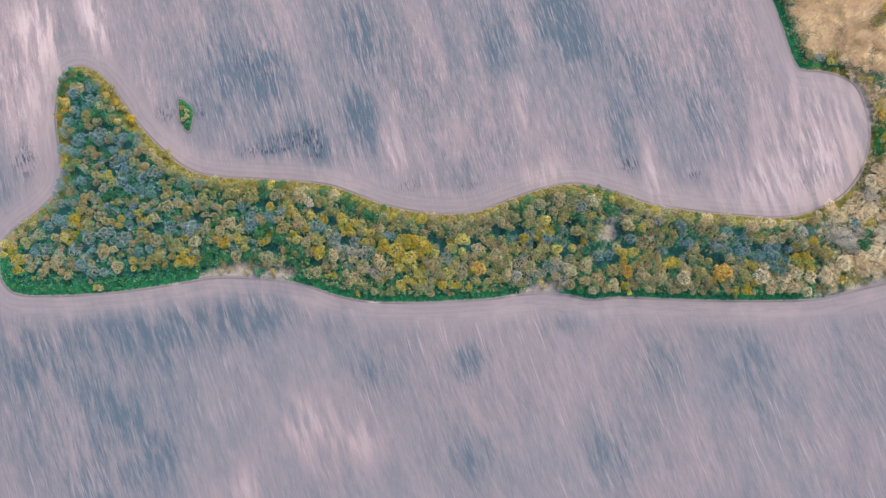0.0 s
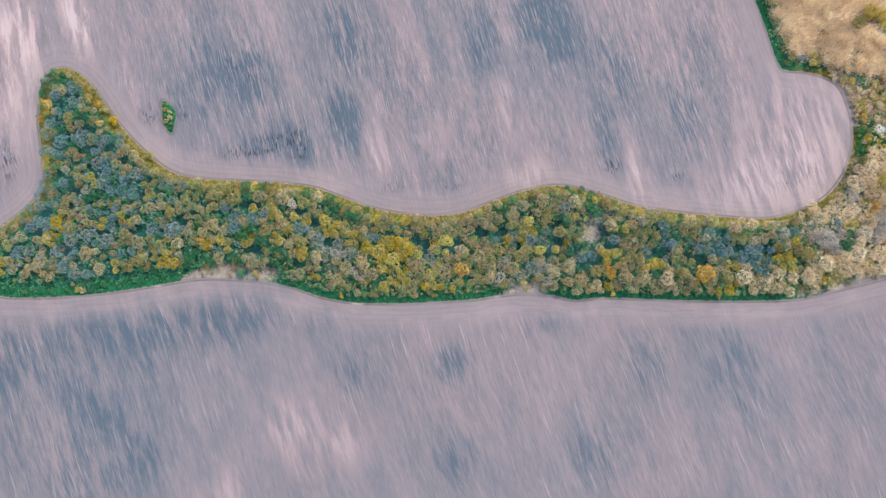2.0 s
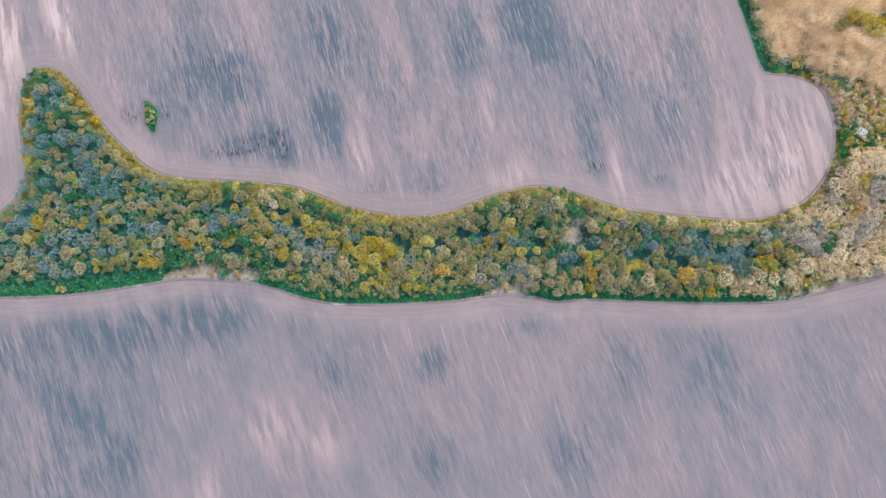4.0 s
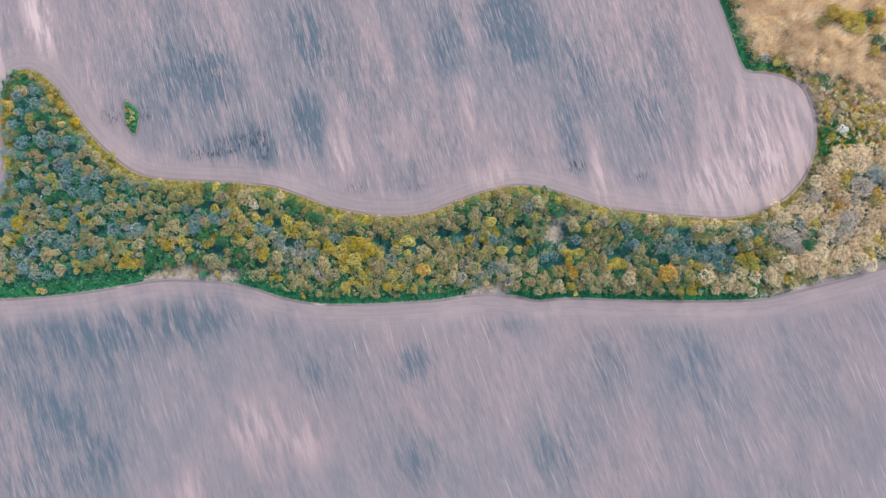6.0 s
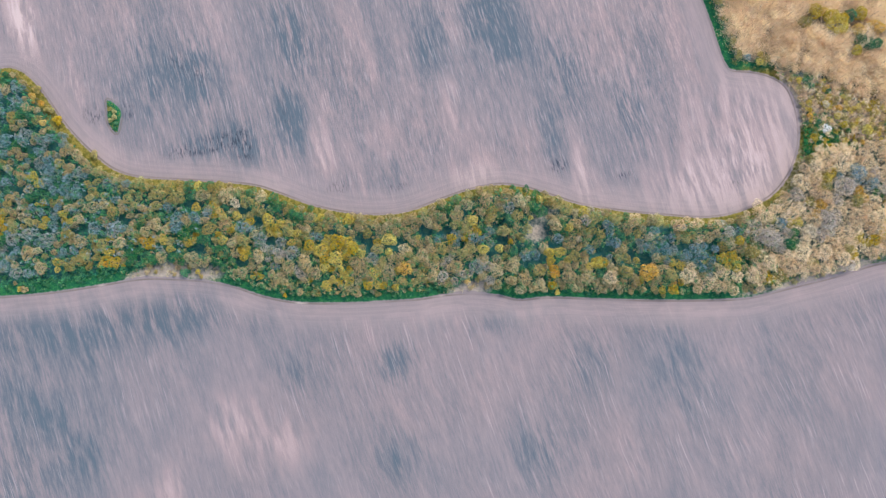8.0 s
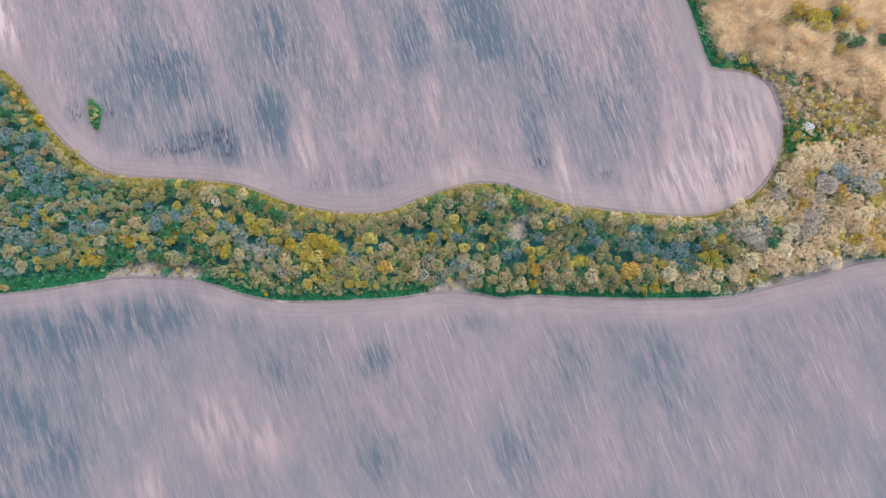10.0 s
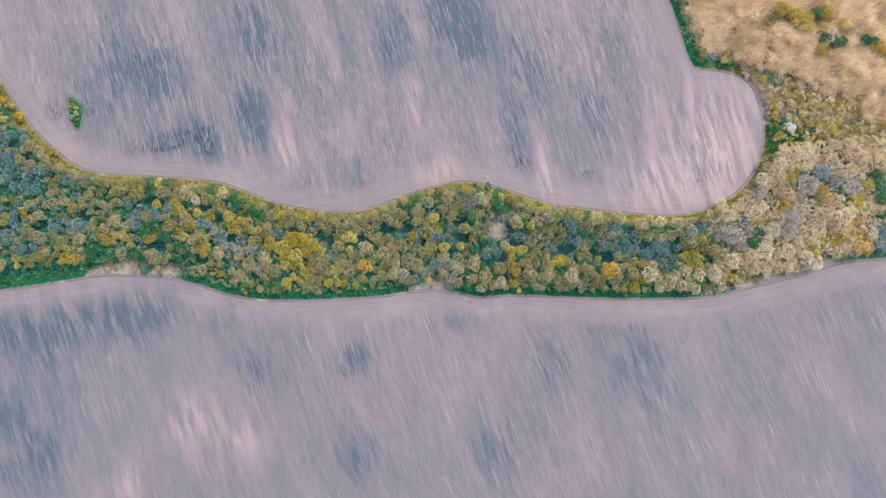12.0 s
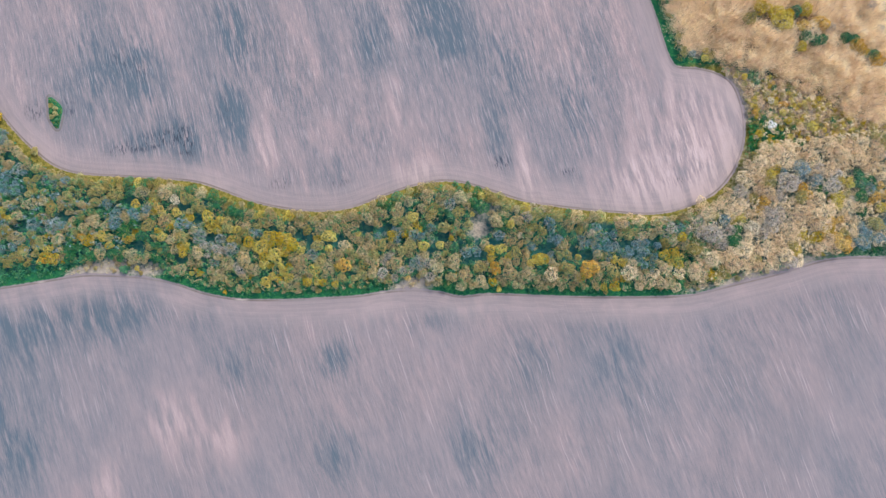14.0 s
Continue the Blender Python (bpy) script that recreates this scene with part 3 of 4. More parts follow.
MID_STAND = dict(
    olive=[(-71, 35, 6.5), (-62, 50, 7.3), (-56, 48, 6.5), (-32, 44, 5.6), (-46, 36, 6.5), (-18, 33, 6.9), (-34, 30, 6.5), (-10, 9, 3.9), (-60, 33, 4.3), (-46, 28, 4.3), (-42, 26, 3.9)],
    yellow=[(-49, 52, 4.7), (-50, 44, 4.7), (-32, 37, 5.6), (-25, 37, 5.6), (-8, 35, 3), (-17, 31, 4.7), (-34, 25, 5.2), (-11, 26, 5.2), (-4, 28, 3.9), (-7, 24, 7.3), (-1, 26, 7.3), (-2, 20, 6.9), (-6, 20, 6), (-4, 13, 4.7), (-32, 17, 3), (-60, 30, 3.9), (-52, 32, 4.3), (-51, 21, 2.6)],
    tan=[(-47, 48, 6.5), (-39, 47, 7.3), (-27, 46, 7.3), (-40, 37, 7.3), (-10, 36, 5.2), (-38, 30, 6.5), (-29, 24, 7.3), (-19, 19, 7.7), (-13, 20, 8.6), (-10, 16, 6.5), (-1, 10, 3.9), (-16, 10, 3.9), (-64, 39, 7.3), (-68, 37, 5.6), (-54, 26, 4.7), (-48, 23, 3), (-59, 22, 3.4)],
    orange=[(-42, 42, 5.2), (-69, 34, 4.3)],
    blue=[(-57, 38, 7.3), (-50, 40, 6.5), (-34, 35, 6), (-24, 20, 5.2), (-63, 30, 4.3)],
    cream=[(-36, 44, 5.2)],
    grey=[(-28, 30, 6.9), (-21, 28, 5.6), (-25, 26, 5.2), (-17, 24, 6.9)],
    green=[(-55, 35, 6.5), (-48, 32, 5.6), (-56, 20, 6.5), (-49, 48, 4.7), (-63, 42, 5.6), (-66, 27, 5.6)],
)
CENTRE_STAND = dict(
    yellow=[(4, 23, 7.7), (2, 26, 6), (18, 25, 7.3), (28, 25, 3), (40, 23, 5.2), (48, 29, 6), (50, 24, 4.3), (51, 18, 5.2), (18, 8, 4.3), (30, 9, 3.4), (74, 34, 3.9), (70, 28, 3), (57, 18, 5.2)],
    tan=[(7, 18, 6.9), (5, 11, 4.3), (24, 27, 6), (23, 21, 6.5), (29, 18, 7.3), (16, 14, 6.9), (33, 14, 6), (40, 13, 7.3), (43, 31, 6.5), (37, 31, 5.6), (47, 35, 6), (54, 36, 7.3), (62, 37, 6.5), (66, 34, 7.3), (64, 25, 4.3), (61, 11, 7.7), (55, 10, 7.3), (65, 6, 7.3), (63, 2, 6), (70, 3, 6)],
    grey=[(11, 19, 6), (54, 20, 4.3), (48, 12, 7.7), (62, 32, 6.5)],
    olive=[(13, 22, 6), (10, 28, 5.6), (36, 20, 7.3), (46, 19, 6.9), (13, 16, 5.2), (28, 10, 5.2), (43, 17, 5.2), (25, 9, 4.7), (31, 34, 4.7), (56, 31, 6.5), (59, 24, 6), (70, 8, 6)],
    blue=[(35, 23, 4.7), (43, 24, 6), (66, 14, 6), (70, 14, 5.2)],
    orange=[(22, 14, 6.5), (44, 7, 3)],
    green=[(73, 36, 6.5), (74, 30, 7.3), (40, 35, 6.5), (65, 39, 4.3), (62, 16, 5.2), (58, 3, 5.2)],
)
EAST_STAND = dict(
    yellow=[(75, 14, 5.2), (79, 14, 5.6), (90, 28, 6.5), (92, 9, 5.6), (92, 8, 5.2), (143, 6, 4.3), (147, 11, 5.6), (144, 4, 5.2)],
    olive=[(84, 12, 6.5), (83, 30, 6.5), (93, 25, 6.9), (103, 9, 5.2), (101, 24, 6.5), (118, 22, 6.5), (102, 4, 6.9), (119, 1, 6.5), (150, 6, 6.5)],
    tan=[(83, 17, 6.9), (93, 16, 5.2), (78, 24, 6.5), (86, 24, 6.5), (81, 5, 7.7), (88, 4, 7.3), (85, -1, 6.5), (105, 20, 6.5), (102, 13, 5.6), (114, 8, 5.2), (143, 10, 5.6), (147, 8, 6), (124, 19, 7.7), (132, 19, 7.7), (139, 18, 6.9), (109, 23, 7.3), (96, 3, 7.3), (125, 0, 6.9), (132, -3, 7.3), (139, 0, 6.5), (144, -2, 7.3), (152, -1, 7.7), (158, 19, 6.5), (157, 24, 5.6), (156, 2, 7.3), (149, -2, 7.3)],
    cream=[(87, 18, 4.3), (113, 16, 5.2)],
    blue=[(79, 19, 5.6), (90, 14, 6), (98, 22, 6), (115, 18, 5.2), (100, 15, 5.6), (97, 10, 4.3), (110, 12, 5.2), (118, 11, 6), (130, 10, 6.5), (131, 7, 6.5), (126, 8, 6), (137, 9, 4.3), (135, 5, 4.7), (147, 14, 6)],
    orange=[(76, 7, 7.7), (110, 3, 9.5), (120, -2, 2.8)],
    green=[(106, 16, 6)],
    grey=[(121, 10, 5.2), (125, 6, 5.2), (141, 13, 5.2), (154, 16, 6.5), (157, 11, 7.7), (154, 12, 6.5), (158, 11, 9.5)],
)
FAR_EAST_STAND = dict(
    grey=[(161, 7, 6.5), (171, 26, 6), (190, 27, 9.9), (173, 23, 6), (165, 12, 6.5), (162, 8, 6.9), (185, 16, 6.5), (207, 24, 6.9)],
    blue=[(164, 16, 6.5), (189, 32, 4.3), (196, 32, 7.3), (201, 27, 6.5), (221, 22, 6.5), (215, 2, 7.3)],
    yellow=[(168, 16, 3), (184, 31, 4.7), (168, 15, 3.4), (211, 26, 3.9), (207, 19, 3.4), (196, 5, 3.9), (195, 51, 3.9), (204, 48, 4.3), (191, 96, 6), (198, 90, 8), (196, 93, 6.5), (201, 92, 5), (208, 93, 5.5), (204, 79, 4)],
    tan=[(166, 23, 6.9), (171, 21, 6.5), (182, 24, 7.3), (180, 36, 7.7), (191, 37, 10.8), (177, 15, 5.6), (193, 15, 8.6), (202, 14, 8.6), (207, 31, 7.3), (212, 16, 6.5), (197, 1, 5.2), (188, 9, 7.7), (178, 3, 7.7), (169, 4, 7.7), (164, -1, 7.7), (184, 0, 6.9), (190, -2, 6), (183, 21, 6), (208, 85, 7.3)],
    cream=[(174, 11, 8.2), (190, 60, 3)],
    olive=[(194, 21, 6.5), (213, 21, 5.2), (209, 6, 5.6), (174, 0, 4.7), (221, 8, 7.3), (177, 23, 5.2), (185, 92, 5)],
    green=[(218, 25, 7.3), (217, 19, 7.3), (204, 93, 4.6), (206, 83, 4.6), (209, 81, 4.6), (212, 81, 4.6), (222, 81, 4.6), (225, 80, 4.6), (231, 73, 4.6)],
    white=[(190, 51, 3.4)],
    orange=[(226, 78, 4.6), (228, 75, 4.2), (233, 71, 5.6), (213, 88, 6.4), (206, 87, 5)],
)

STANDING = []
for stand in (WEST_STAND, MID_STAND, CENTRE_STAND, EAST_STAND, FAR_EAST_STAND):
    for kind, places in stand.items():
        for x, y, w in places:
            # eastern tan crowns take the colour lightened for sunlight
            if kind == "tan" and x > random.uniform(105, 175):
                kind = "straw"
            if kind == "grey" and x > 150:
                kind = "taupe"
            rim = float(gap(WOOD, np.array([x]), np.array([y]))[0])
            if kind == "white" or rim > -2.5 and kind in SHRUB_FORMS:
                shrub(kind, x, y if kind == "white" else y + 1.5, w * (1.25 if kind == "white" else 0.7))
            else:
                plant(kind, x, y, w * (1.1 if x > 170 and y > 66 else 0.70 if x < -60 else 0.76 if x < 150 else 0.86), 0.55 if rim > -4 else 1.2 if x > 170 and y > 66 else None)
            STANDING.append((x, y, w * 1.9 if kind == "white" else w))


# the tone of the crowns from place to place, and the dark hollows between them
WEST_TONES = dict(
    tan=[(-116, 95), (-109, 100), (-107, 97), (-102, 92), (-108, 88), (-102, 85), (-109, 79), (-105, 74), (-93, 69), (-111, 69), (-113, 67), (-108, 65), (-87, 64), (-93, 64), (-84, 61), (-115, 63), (-110, 61), (-100, 69), (-109, 59), (-110, 54), (-111, 51), (-115, 53), (-109, 47), (-91, 45), (-95, 36), (-90, 35), (-93, 48), (-90, 49), (-84, 50), (-82, 41), (-124, 40), (-129, 42), (-135, 41), (-134, 37), (-109, 33), (-124, 33), (-118, 32), (-128, 32), (-133, 31), (-122, 29), (-119, 28), (-113, 27), (-104, 29), (-98, 35)],
    orange=[(-119, 89), (-104, 90), (-100, 85), (-97, 80), (-96, 79), (-108, 68), (-85, 66)],
    blue=[(-111, 92), (-108, 92), (-113, 88), (-114, 83), (-119, 82), (-108, 77), (-119, 75), (-113, 75), (-95, 72), (-103, 70), (-106, 67), (-100, 65), (-117, 71), (-102, 62), (-92, 65), (-90, 60), (-117, 60), (-121, 52), (-127, 51), (-124, 49), (-123, 44), (-114, 39), (-108, 40), (-131, 38), (-127, 39), (-118, 36), (-101, 38), (-110, 39), (-98, 43), (-87, 41), (-98, 47), (-106, 49), (-98, 56), (-93, 54), (-115, 27), (-107, 26), (-97, 32)],
    green=[(-116, 97), (-112, 81), (-110, 83), (-106, 84), (-113, 78), (-104, 54), (-94, 51), (-108, 54), (-118, 91)],
    yellow=[(-106, 60), (-117, 68), (-118, 47), (-104, 51), (-104, 45), (-96, 45), (-119, 41), (-138, 35), (-99, 29), (-114, 53)],
    olive=[(-86, 57), (-98, 52), (-112, 44), (-108, 43), (-101, 31), (-93, 29), (-88, 28), (-88, 50), (-82, 52), (-87, 35), (-89, 31)],
)
MID_TONES = dict(
    blue=[(-80, 40), (-76, 40), (-83, 37), (-57, 43), (-58, 39), (-56, 45), (-50, 40), (-48, 42), (-30, 35), (-80, 52)],
    tan=[(-83, 43), (-78, 50), (-67, 41), (-65, 37), (-73, 36), (-76, 34), (-78, 31), (-71, 43), (-73, 47), (-37, 44), (-39, 46), (-36, 31), (-32, 33), (-31, 23), (-64, 25), (-53, 26), (-49, 22), (-38, 29), (-46, 37), (-53, 40)],
    olive=[(-71, 49), (-67, 51), (-61, 50), (-57, 52), (-63, 48), (-49, 47), (-41, 46), (-33, 41), (-29, 43), (-26, 38), (-79, 44), (-46, 33), (-55, 46), (-42, 36), (-32, 38)],
    yellow=[(-69, 36), (-67, 33), (-79, 33), (-60, 30), (-53, 31), (-49, 45), (-42, 41), (-36, 39), (-32, 37), (-34, 30), (-41, 33), (-82, 27), (-58, 35), (-34, 26), (-24, 36)],
    green=[(-64, 42), (-70, 40), (-55, 34), (-46, 30), (-51, 49), (-31, 42), (-73, 31), (-70, 31), (-58, 28), (-43, 27)],
    taupe=[(-28, 28), (-24, 29), (-27, 26), (-21, 27), (-24, 24), (-22, 20), (-17, 20), (-13, 18), (-11, 21), (-17, 24)],
)
CENTRE_TONES = dict(
    tan=[(-21, 21), (-18, 15), (5, 18), (11, 18), (6, 15), (17, 16), (28, 23), (26, 25), (32, 20), (10, 33), (14, 30), (20, 31), (6, 31), (-2, 34), (-10, 34), (29, 31), (33, 32), (19, 19), (16, 12), (23, 16), (41, 36), (44, 38), (61, 37), (66, 33), (68, 29), (58, 34), (53, 32), (46, 19), (33, 14), (50, 15), (57, 14), (59, 10), (61, 7), (35, 19)],
    yellow=[(-17, 31), (-18, 29), (-8, 34), (-3, 28), (-7, 24), (-1, 25), (3, 25), (4, 22), (-1, 19), (-5, 19), (1, 17), (14, 24), (18, 25), (16, 22), (22, 14), (12, 12), (29, 25), (-4, 13), (28, 9), (48, 29), (48, 24), (60, 24), (57, 20), (62, 14)],
    olive=[(-14, 27), (-6, 32), (12, 25), (24, 25), (1, 32), (-21, 39), (-17, 40), (29, 16), (24, 11), (33, 18), (50, 37), (53, 29), (44, 27), (63, 24)],
    blue=[(-6, 30), (9, 28), (20, 22), (11, 20), (-14, 13), (43, 24), (40, 24), (51, 20), (51, 26), (52, 18)],
    green=[(-22, 44), (-21, 41), (-16, 37), (-12, 37), (-8, 16), (-10, 13), (42, 38), (40, 34), (48, 34), (62, 29), (60, 27), (65, 36)],
    taupe=[(39, 13), (43, 11), (48, 12), (51, 10)],
)
EAST_TONES = dict(
    tan=[(78, 26), (76, 24), (83, 29), (67, 4), (71, 8), (64, 2), (79, 3), (84, 8), (85, 4), (90, 4), (89, 18), (90, 13), (94, 22), (96, 3), (108, 25), (112, 22), (126, 21), (132, 18), (136, 16), (124, 17), (147, 18), (154, 20), (159, 20), (110, 4), (112, 1), (119, 1), (127, 0), (133, -1), (102, 4), (149, 0), (144, 10), (155, 1), (158, 5), (136, 1)],
    taupe=[(93, 26), (72, 24), (153, 14), (155, 12), (158, 11), (160, 9), (143, 15), (161, 7)],
    olive=[(75, 36), (77, 32), (68, 27), (94, 18), (89, 29), (113, 16), (103, 21), (109, 18), (103, 11), (141, 8), (152, 8), (127, 14), (135, 20)],
    yellow=[(74, 14), (80, 13), (76, 8), (84, 23), (91, 8), (85, 18), (113, 16), (123, 5), (143, 5), (108, 5), (119, -2), (155, 0)],
    blue=[(66, 15), (77, 20), (96, 14), (91, 14), (100, 16), (104, 15), (110, 12), (122, 10), (125, 7), (129, 10), (133, 7), (133, 4), (128, 5), (98, 20), (115, 19), (119, 13), (144, 13), (105, 10)],
    green=[(74, 35), (76, 31), (79, 18), (68, 10), (83, 19), (82, 13), (72, 16), (103, 25), (100, 17), (118, 20), (127, 12), (122, 3), (150, 6), (106, 16)],
)
FAR_EAST_TONES = dict(
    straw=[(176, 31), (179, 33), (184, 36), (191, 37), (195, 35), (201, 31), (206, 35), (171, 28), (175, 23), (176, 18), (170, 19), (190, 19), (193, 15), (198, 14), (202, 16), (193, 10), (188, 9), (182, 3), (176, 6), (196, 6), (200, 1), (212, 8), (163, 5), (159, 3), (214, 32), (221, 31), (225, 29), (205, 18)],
    taupe=[(191, 29), (189, 26), (187, 30), (193, 25), (207, 28), (209, 26), (184, 24), (188, 22), (180, 16), (183, 18), (176, 15), (165, 13), (159, 12), (157, 10), (186, 13), (208, 23), (215, 21)],
    blue=[(198, 29), (200, 26), (216, 4), (221, 7), (212, 30)],
    yellow=[(168, 16), (211, 26), (215, 22), (217, 26), (208, 20), (198, 4), (194, 6), (222, 15)],
    orange=[(197, 23), (209, 6), (181, 19), (223, 18)],
    green=[(217, 21), (218, 16), (166, 10), (204, 24), (220, 25)],
    olive=[(183, 31), (170, 21), (181, 34)],
)
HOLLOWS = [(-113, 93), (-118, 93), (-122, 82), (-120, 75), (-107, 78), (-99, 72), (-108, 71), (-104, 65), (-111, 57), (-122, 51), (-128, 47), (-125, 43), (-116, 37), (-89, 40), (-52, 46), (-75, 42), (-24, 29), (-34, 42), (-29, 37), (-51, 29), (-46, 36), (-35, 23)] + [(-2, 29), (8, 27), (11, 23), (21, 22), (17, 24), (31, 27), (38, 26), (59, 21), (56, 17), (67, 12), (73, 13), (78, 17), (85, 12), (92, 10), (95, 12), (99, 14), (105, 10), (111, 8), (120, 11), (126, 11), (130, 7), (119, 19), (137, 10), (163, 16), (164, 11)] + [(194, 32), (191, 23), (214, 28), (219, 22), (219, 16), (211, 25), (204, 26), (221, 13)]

TONES = [(kind, x, y) for stand in (WEST_TONES, MID_TONES, CENTRE_TONES, EAST_TONES, FAR_EAST_TONES) for kind, spots in stand.items() for x, y in spots]
TONE_AT = np.array([(x, y) for _, x, y in TONES], float)
HOLLOW_AT = np.array(HOLLOWS, float)


def tone(x, y):
    """The kind of the nearest noted crown, with a little chance in it."""
    d = np.hypot(TONE_AT[:, 0] - x, TONE_AT[:, 1] - y) * rng.uniform(0.8, 1.35, len(TONES))
    i = int(np.argmin(d))
    return TONES[i][0] if d[i] < 9 else None


def hollow(x, y, reach=2.2):
    """Whether a place lies in one of the dark hollows; works on arrays too."""
    dx, dy = (np.asarray(v, float)[..., None] - HOLLOW_AT[:, k] for k, v in enumerate((x, y)))
    return ((dx / 1.35) ** 2 + dy ** 2 < reach ** 2).any(-1)


def share(x, y, deep):
    """What grows where: the kinds and their weights, and the range of crown widths."""
    if x < 172 and y > 74 and deep > -5.5 - 1.5 * math.sin(y / 9) or x >= 172 and abs(y - scrub_top(x)) < 1.5 and x < 190:
        return dict(green=0.26, olive=0.44, yellow=0.12, tan=0.12, blue=0.06), (1.8, 3.2)
    if x > 172 and 0 < y - scrub_top(x) < 6:
        return dict(brush=0.85, straw=0.15), (2.2, 3.2)
    if x > 140 and y > 74 or x > 176 and y > scrub_top(x):
        return dict(brush=0.86, straw=0.05, taupe=0.09) if x > 216 and y > 78 else dict(brush=0.95, straw=0.05), (3.4, 4.6)
    if x > 176 and y > 42:
        return dict(olive=0.30, yellow=0.36, orange=0.04, green=0.34 if x < 201 and y < 58 else 0.05, straw=0.12), (1.8, 3.0)
    if x > 160:
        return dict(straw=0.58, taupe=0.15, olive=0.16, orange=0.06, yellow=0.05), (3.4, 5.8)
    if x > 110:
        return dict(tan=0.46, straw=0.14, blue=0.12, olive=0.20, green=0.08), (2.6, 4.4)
    if x > 35:
        return dict(tan=0.50, olive=0.32, blue=0.05, green=0.13), (2.6, 4.4)
    if x > -15:
        return dict(tan=0.42, olive=0.38, yellow=0.16, blue=0.04), (2.6, 4.4)
    if x > -75:
        return dict(olive=0.46, tan=0.24, yellow=0.14, green=0.16), (2.5, 4.2)
    return dict(blue=0.38, grey=0.08, tan=0.12, olive=0.12, green=0.30), (2.3, 3.8)


def height_of(kind, x, y, w, deep):
    """Low scrub in the open, a skirt of lower growth round the bare stand, and its full height within."""
    if x > 172 and y > 42 and y < scrub_top(x):
        return random.uniform(0.2, 0.36)
    if x > 172 and y > 42 and y < scrub_top(x) + 14:
        return random.uniform(0.22, 0.30) + 0.024 * (y - scrub_top(x))
    if x > 172 and y > 42 and kind != "brush":
        return random.uniform(0.95, 1.15)
    if w < 3.4 and kind != "brush" and x > 140:
        return random.uniform(0.38, 0.55)
    return random.uniform(0.22, 0.32) + 0.02 * max(-deep - 5, 0) if kind == "brush" and deep > -20 else None


# the rest of the wood, filled in between
BEYOND, PLACED = [], len(STANDING)
tries = np.stack([rng.uniform(-148, 292, 26000), rng.uniform(-12, 168, 26000)], 1)
inner = gap(WOOD, tries[:, 0], tries[:, 1])
bare = blots(tries[:, 0], tries[:, 1], DRY)
for (x, y), deep, open_ in zip(tries, inner, bare):
    kinds, (lo, hi) = share(x, y, deep)
    w = random.uniform(lo, hi)
    south = y < np.interp(x, (-150, -70, 0, 100, 170, 260), (36, 38, 22, 12, 6, 10))
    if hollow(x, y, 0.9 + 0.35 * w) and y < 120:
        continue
    if deep > -w * (0.42 if south else 0.36) - (1.3 if x > 150 and y > 44 or x < -112 else 0) - ((4.8 if x < -80 else 3.4 if x < 30 else 1.3) if south else 0.4) or open_ > 0.5:
        continue
    if any(abs(x - a) < 8 and abs(y - b) < 8 and math.hypot(x - a, y - b) < ((0.255 if x > 160 and y < 45 else 0.275) * (w + c) if i >= PLACED or x < 170 or y < 66 else 0.42 * c + 1.6)
           for i, (a, b, c) in enumerate(STANDING)):
        continue
    kind = random.choices(list(kinds), list(kinds.values()))[0]
    if not (x > 176 and y > 42) and not (x > 140 and y > 74) and random.random() < 0.88:
        kind = tone(x, y) or kind
    # same sunlit colour for tan crowns filled in towards the east
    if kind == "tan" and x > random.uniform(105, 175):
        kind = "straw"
    if y > 124 or x > 258 or kind == "brush" and (x > 238 or y > 108):
        BEYOND.append((x, y, w))
    else:
        plant(kind, x, y, w, height_of(kind, x, y, w, deep))
    STANDING.append((x, y, w))

# low shrubs along the south edge, in the open scrub and on the islet
low = []
spots = np.stack([rng.uniform(-147, 260, 9000), rng.uniform(-11, 72, 9000)], 1)
for (x, y), d, open_ in zip(spots, gap(WOOD, spots[:, 0], spots[:, 1]), blots(spots[:, 0], spots[:, 1], DRY)):
    south = np.interp(x, (-150, -70, 0, 100, 170, 260), (30, 28, 16, 6, 0, 4))
    scrub = x > 178 and y > 44
    if not (y < south or scrub) or len(low) > 290:
        continue
    if any(math.hypot(x - a, y - b) < 1.7 for a, b in low) or any(abs(x - a) < 6 and abs(y - b) < 6 and math.hypot(x - a, y - b) < 0.36 * c for a, b, c in STANDING):
        continue
    if d > -1.4 or (not scrub and d < -8):
        continue
    if open_ > 0.45 and random.random() < 0.35:
        continue
    kind = random.choices(("green", "olive", "yellow", "tan"), (0.05, 0.25, 0.1, 0.6) if open_ > 0.3 else (0.25, 0.4, 0.25, 0.1) if scrub else (0.78, 0.08, 0.06, 0.08))[0]
    shrub(kind, x, y, random.uniform(1.7, 3.2))
    low.append((x, y))
for x, y, w, kind in ((-79.8, 84.8, 2.3, "olive"), (-78.3, 83.6, 2.2, "olive"), (-79.9, 82.6, 2.2, "green"), (-78.2, 81.4, 2.4, "olive"), (-79.7, 80.4, 2.2, "olive"), (-78.1, 79.3, 2.0, "green"), (-78.7, 77.6, 1.5, "green"), (-80.2, 86.4, 1.3, "green")):
    shrub(kind, x, y, w)


# the stand goes on past the last trees that can be told apart
parts = []
for i, (x, y, w) in enumerate(BEYOND):
    mesh = FORMS["brush"][i % 3][1]
    pts = np.empty(len(mesh.vertices) * 3, np.float32)
    mesh.vertices.foreach_get("co", pts)
    parts.append(pts.reshape(-1, 9)[::8].reshape(-1, 3) * (w / 4.2, w / 4.2, 0.68) + (x, y, ground_z(x, y)))
beyond = np.concatenate(parts)
tagged(new("bare_wood", mesh_of("bare_wood", beyond, np.arange(len(beyond)).reshape(-1, 3), LEAF["brush"], True)),
       "dense straw-coloured bare wood running on northward", "wood", kind="stuff")

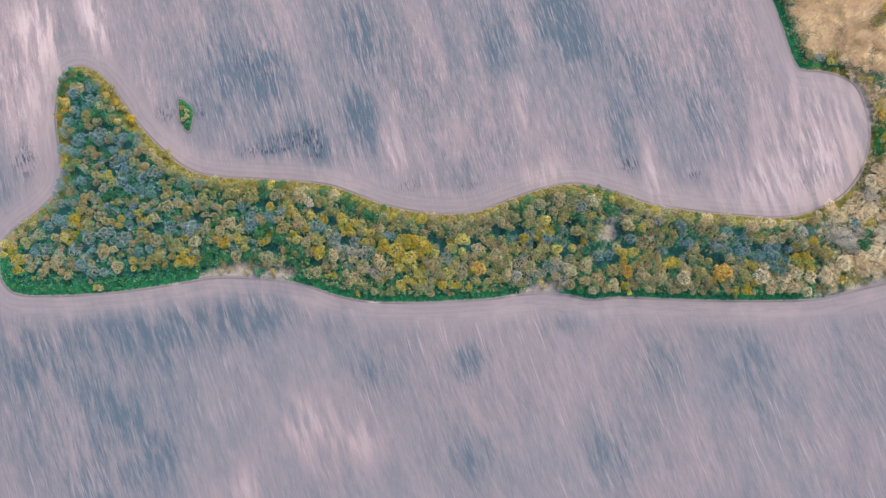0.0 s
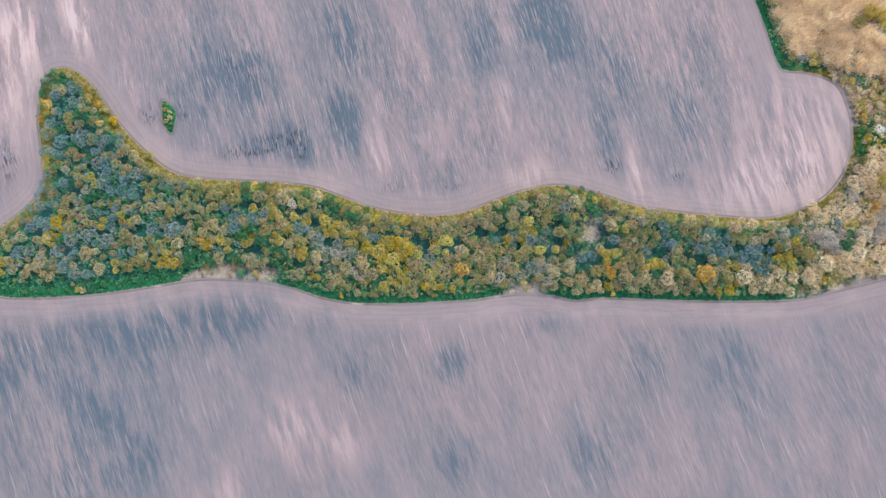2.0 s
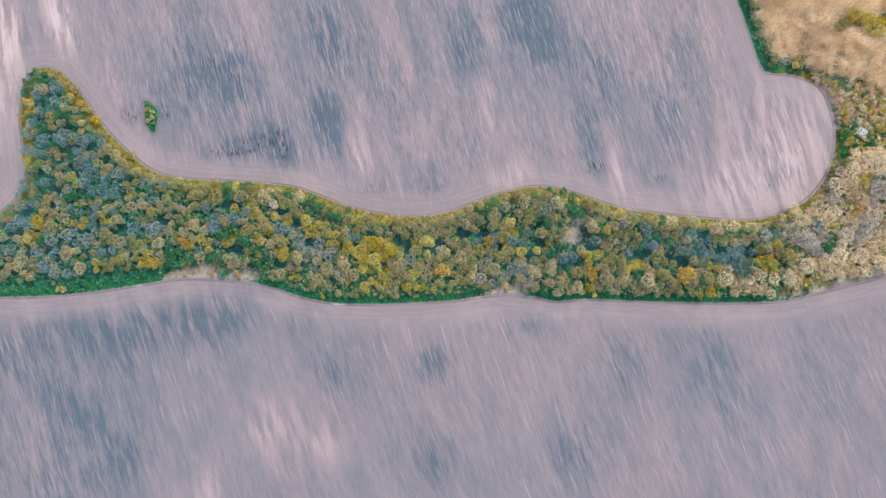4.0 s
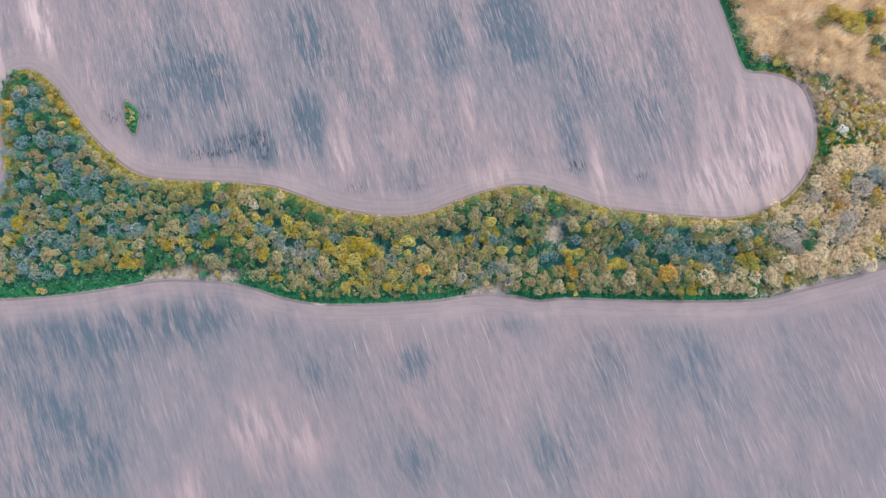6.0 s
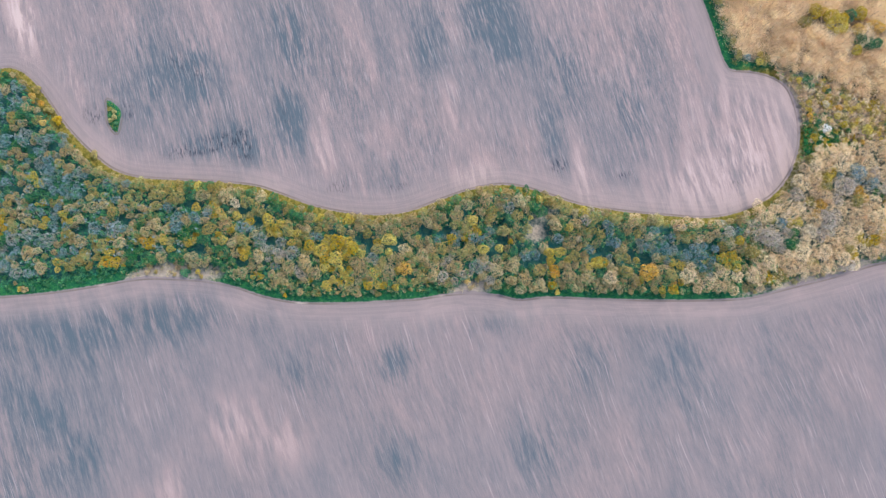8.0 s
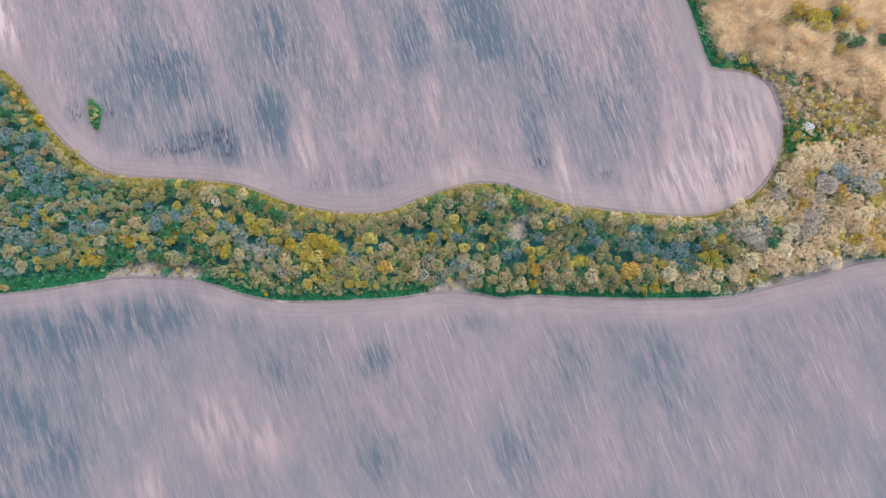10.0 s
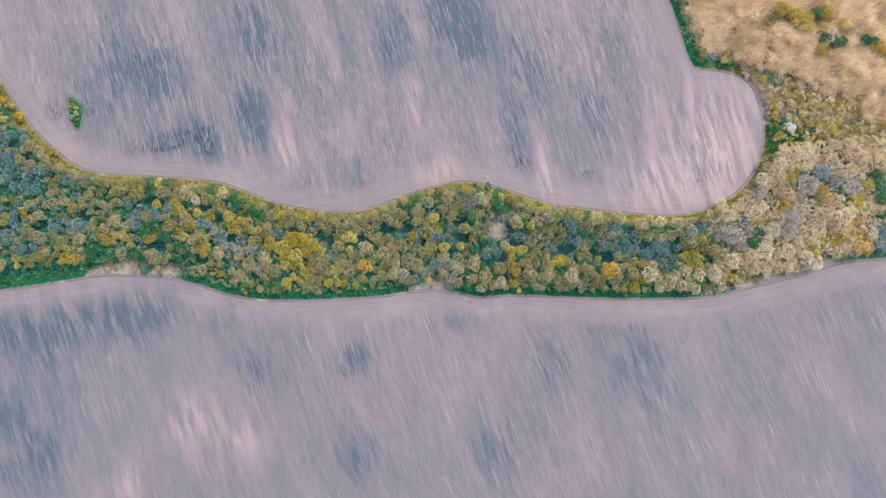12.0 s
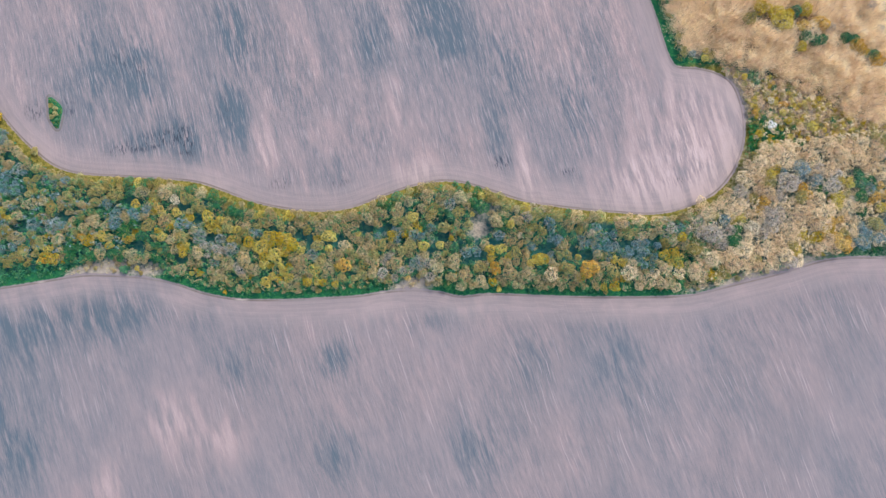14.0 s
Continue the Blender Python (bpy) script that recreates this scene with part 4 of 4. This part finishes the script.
# ---- undergrowth and grass: too many to count ----
def understorey(name, mat, label, count, x0, x1, base, top, where):
    """Tips of young growth that fill the gaps between the crowns."""
    cx, cy = rng.uniform(x0, x1, count), rng.uniform(-11, 125, count)
    ok = where(cx, cy, gap(WOOD, cx, cy), blots(cx, cy, DRY))
    cx, cy = cx[ok], cy[ok]
    many, each = len(cx), 18
    size = np.repeat(rng.uniform(0.45, 1.0, many), each)[:, None]
    d = unit(rng.normal(0, 1, (many * each, 3)) + (0, 0, 0.8))
    mid = np.repeat(np.stack([cx, cy, swell(cx, cy) + rng.uniform(base, top, many)], 1), each, 0)
    co, faces = blades(mid + d * size * rng.uniform(0.5, 1.0, (many * each, 1)), d, 0.15, 0.7)
    return tagged(new(name, mesh_of(name, co, faces, mat, True)), label, "undergrowth", kind="stuff")


def scatter(count, box):
    return rng.uniform(box[0], box[1], count), rng.uniform(box[2], box[3], count)


ux, uy = scatter(15000, (-147, 262, -11, 145))
keep = (gap(WOOD, ux, uy) < -3.0) & ~hollow(ux, uy)
keep &= blots(ux, uy, DRY) + stand_floor(ux, uy) * rng.uniform(0.4, 2, ux.shape) < 0.45
ux, uy = ux[keep], uy[keep]
per = 12
ang, rad = rng.uniform(0, 6.283, (len(ux), per)), np.sqrt(rng.uniform(0, 1, (len(ux), per))) * rng.uniform(0.8, 1.9, (len(ux), 1))
px, py = (ux[:, None] + np.cos(ang) * rad).ravel(), (uy[:, None] + np.sin(ang) * rad).ravel()
pz = swell(px, py) + 0.4 + np.repeat(rng.uniform(0.4, 2.2, len(ux)), per) * rng.uniform(0.2, 1.0, px.shape)
co, faces = blades(np.stack([px, py, pz], 1), np.tile((0.0, 0, 1), (len(px), 1)), 0.26, 0.7)
tagged(new("undergrowth", mesh_of("undergrowth", co, faces, UNDERGROWTH, True)), "dark green brambles and saplings under the trees", "undergrowth", kind="stuff")


def between(x, y, deep, open_):
    return (deep < -2.5) & (open_ < 0.4) & ~hollow(x, y) & ((x < 176) | (y < 42)) & ((x < 140) | (y < 40))


understorey("understorey", LEAF["olive"], "ochre and olive young growth between the crowns", 12500, -80, 160, 2.0, 5.5, between)
understorey("teal_understorey", YOUNG_GREEN, "blue-green young growth between the crowns", 21000, -147, 160, 1.8, 6.2, between)
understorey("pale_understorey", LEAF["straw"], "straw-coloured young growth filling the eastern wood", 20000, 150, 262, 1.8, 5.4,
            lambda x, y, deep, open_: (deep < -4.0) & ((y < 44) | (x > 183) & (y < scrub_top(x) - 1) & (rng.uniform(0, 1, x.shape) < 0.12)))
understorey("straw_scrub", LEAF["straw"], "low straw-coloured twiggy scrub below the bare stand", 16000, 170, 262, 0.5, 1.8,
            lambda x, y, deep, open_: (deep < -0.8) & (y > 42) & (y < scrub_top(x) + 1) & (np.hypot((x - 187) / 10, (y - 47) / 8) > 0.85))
understorey("grey_understorey", LEAF["blue"], "blue-grey bare saplings between the western trees", 4500, -147, -45, 2.0, 6.5,
            lambda x, y, deep, open_: (deep < -8.5) & (open_ < 0.4) & ~hollow(x, y) & (rng.uniform(0, 1, x.shape) < np.clip((-40 - x) / 40, 0, 0.8)))
understorey("tan_understorey", LEAF["tan"], "beige budding young growth between the crowns", 9000, -45, 176, 2.0, 5.5, between)
understorey("olive_scrub", LEAF["olive"], "low olive and ochre scrub between field and bare stand", 4500, 145, 230, 0.6, 2.0,
            lambda x, y, deep, open_: (deep < -0.8) & (y > 42) & (y < np.where(x < 172, 125, scrub_top(x) + 2)) & ((x > 172) | (deep > -10)) & (rng.uniform(0, 1, x.shape) < 0.7))
understorey("dead_scrub", LEAF["tan"], "low reddish-tan dead scrub on bare ground", 16000, -90, 205, 0.4, 0.9,
            lambda x, y, deep, open_: (deep < -0.6) & (deep > -9) & (open_ > 0.3) & (rng.uniform(0, 1, x.shape) < 0.6))
understorey("scrub_grass", YOUNG_GREEN, "blue-green rank grass and bramble in open scrub", 15000, 177, 203, 0.5, 1.5,
            lambda x, y, deep, open_: (deep < -0.8) & (np.hypot((x - 187) / 11, (y - 47) / 9) < rng.uniform(0.3, 1.2, x.shape)))
understorey("bramble", LEAF["green"], "dark green bramble along the southern edge of the wood", 26000, -147, 230, 0.35, 0.9,
            lambda x, y, deep, open_: (deep < -0.9) & (deep > -6.5) & (open_ < 0.35) & (rng.uniform(0, 1, x.shape) < 0.7)
            & (y < np.interp(x, (-150, -70, 0, 100, 170, 260), (34, 32, 18, 8, 2, 6))))
understorey("edge_thicket", YOUNG_GREEN, "blue-green thicket at the foot of the bare stand", 2600, 140, 215, 0.6, 2.4,
            lambda x, y, deep, open_: (deep < -0.8) & (y > 66) & (((x < 172) & (deep > -6)) | (np.abs(y - scrub_top(x)) < 1.2) & (x < 196)))


def tufts(name, mat, label, lines, count, want_lush):
    gx2, gy2 = scatter(count, lines)
    d = np.minimum(gap(WOOD, gx2, gy2), gap(ISLET, gx2, gy2))
    wet = gy2 < np.interp(gx2, (-150, -70, 0, 100, 170, 260), (36, 38, 22, 12, 6, 10))
    wet |= (gx2 > 140) & (gy2 > 76)
    ok = (d < -0.2) & (d > np.where(gy2 > 74, -1.5, np.where(wet, -5.0, -1.6))) & (wet == want_lush) & (blots(gx2, gy2, DRY) < 0.5)
    gx2, gy2 = gx2[ok], gy2[ok]
    k = len(gx2)
    root = np.stack([gx2, gy2, swell(gx2, gy2) + 0.2], 1)
    d3 = unit(rng.normal(0, 0.5, (k, 3)) + (0, 0, 1))
    side = unit(np.cross(d3, rng.normal(0, 1, (k, 3)))) * 0.07
    tip = root + d3 * rng.uniform(0.35, 0.75, (k, 1))
    co = np.stack([root - side, root + side, tip], 1).reshape(-1, 3)
    tagged(new(name, mesh_of(name, co, np.arange(3 * k).reshape(-1, 3), mat, True)), label, "grass", kind="stuff")


tufts("lush_grass", GRASS_GREEN, "lush green grass along the shaded edge of the wood", (-148, 262, -12, 140), 420000, True)
tufts("dry_grass", GRASS_DULL, "olive and yellow rough grass along the field edge", (-148, 262, -12, 140), 420000, False)
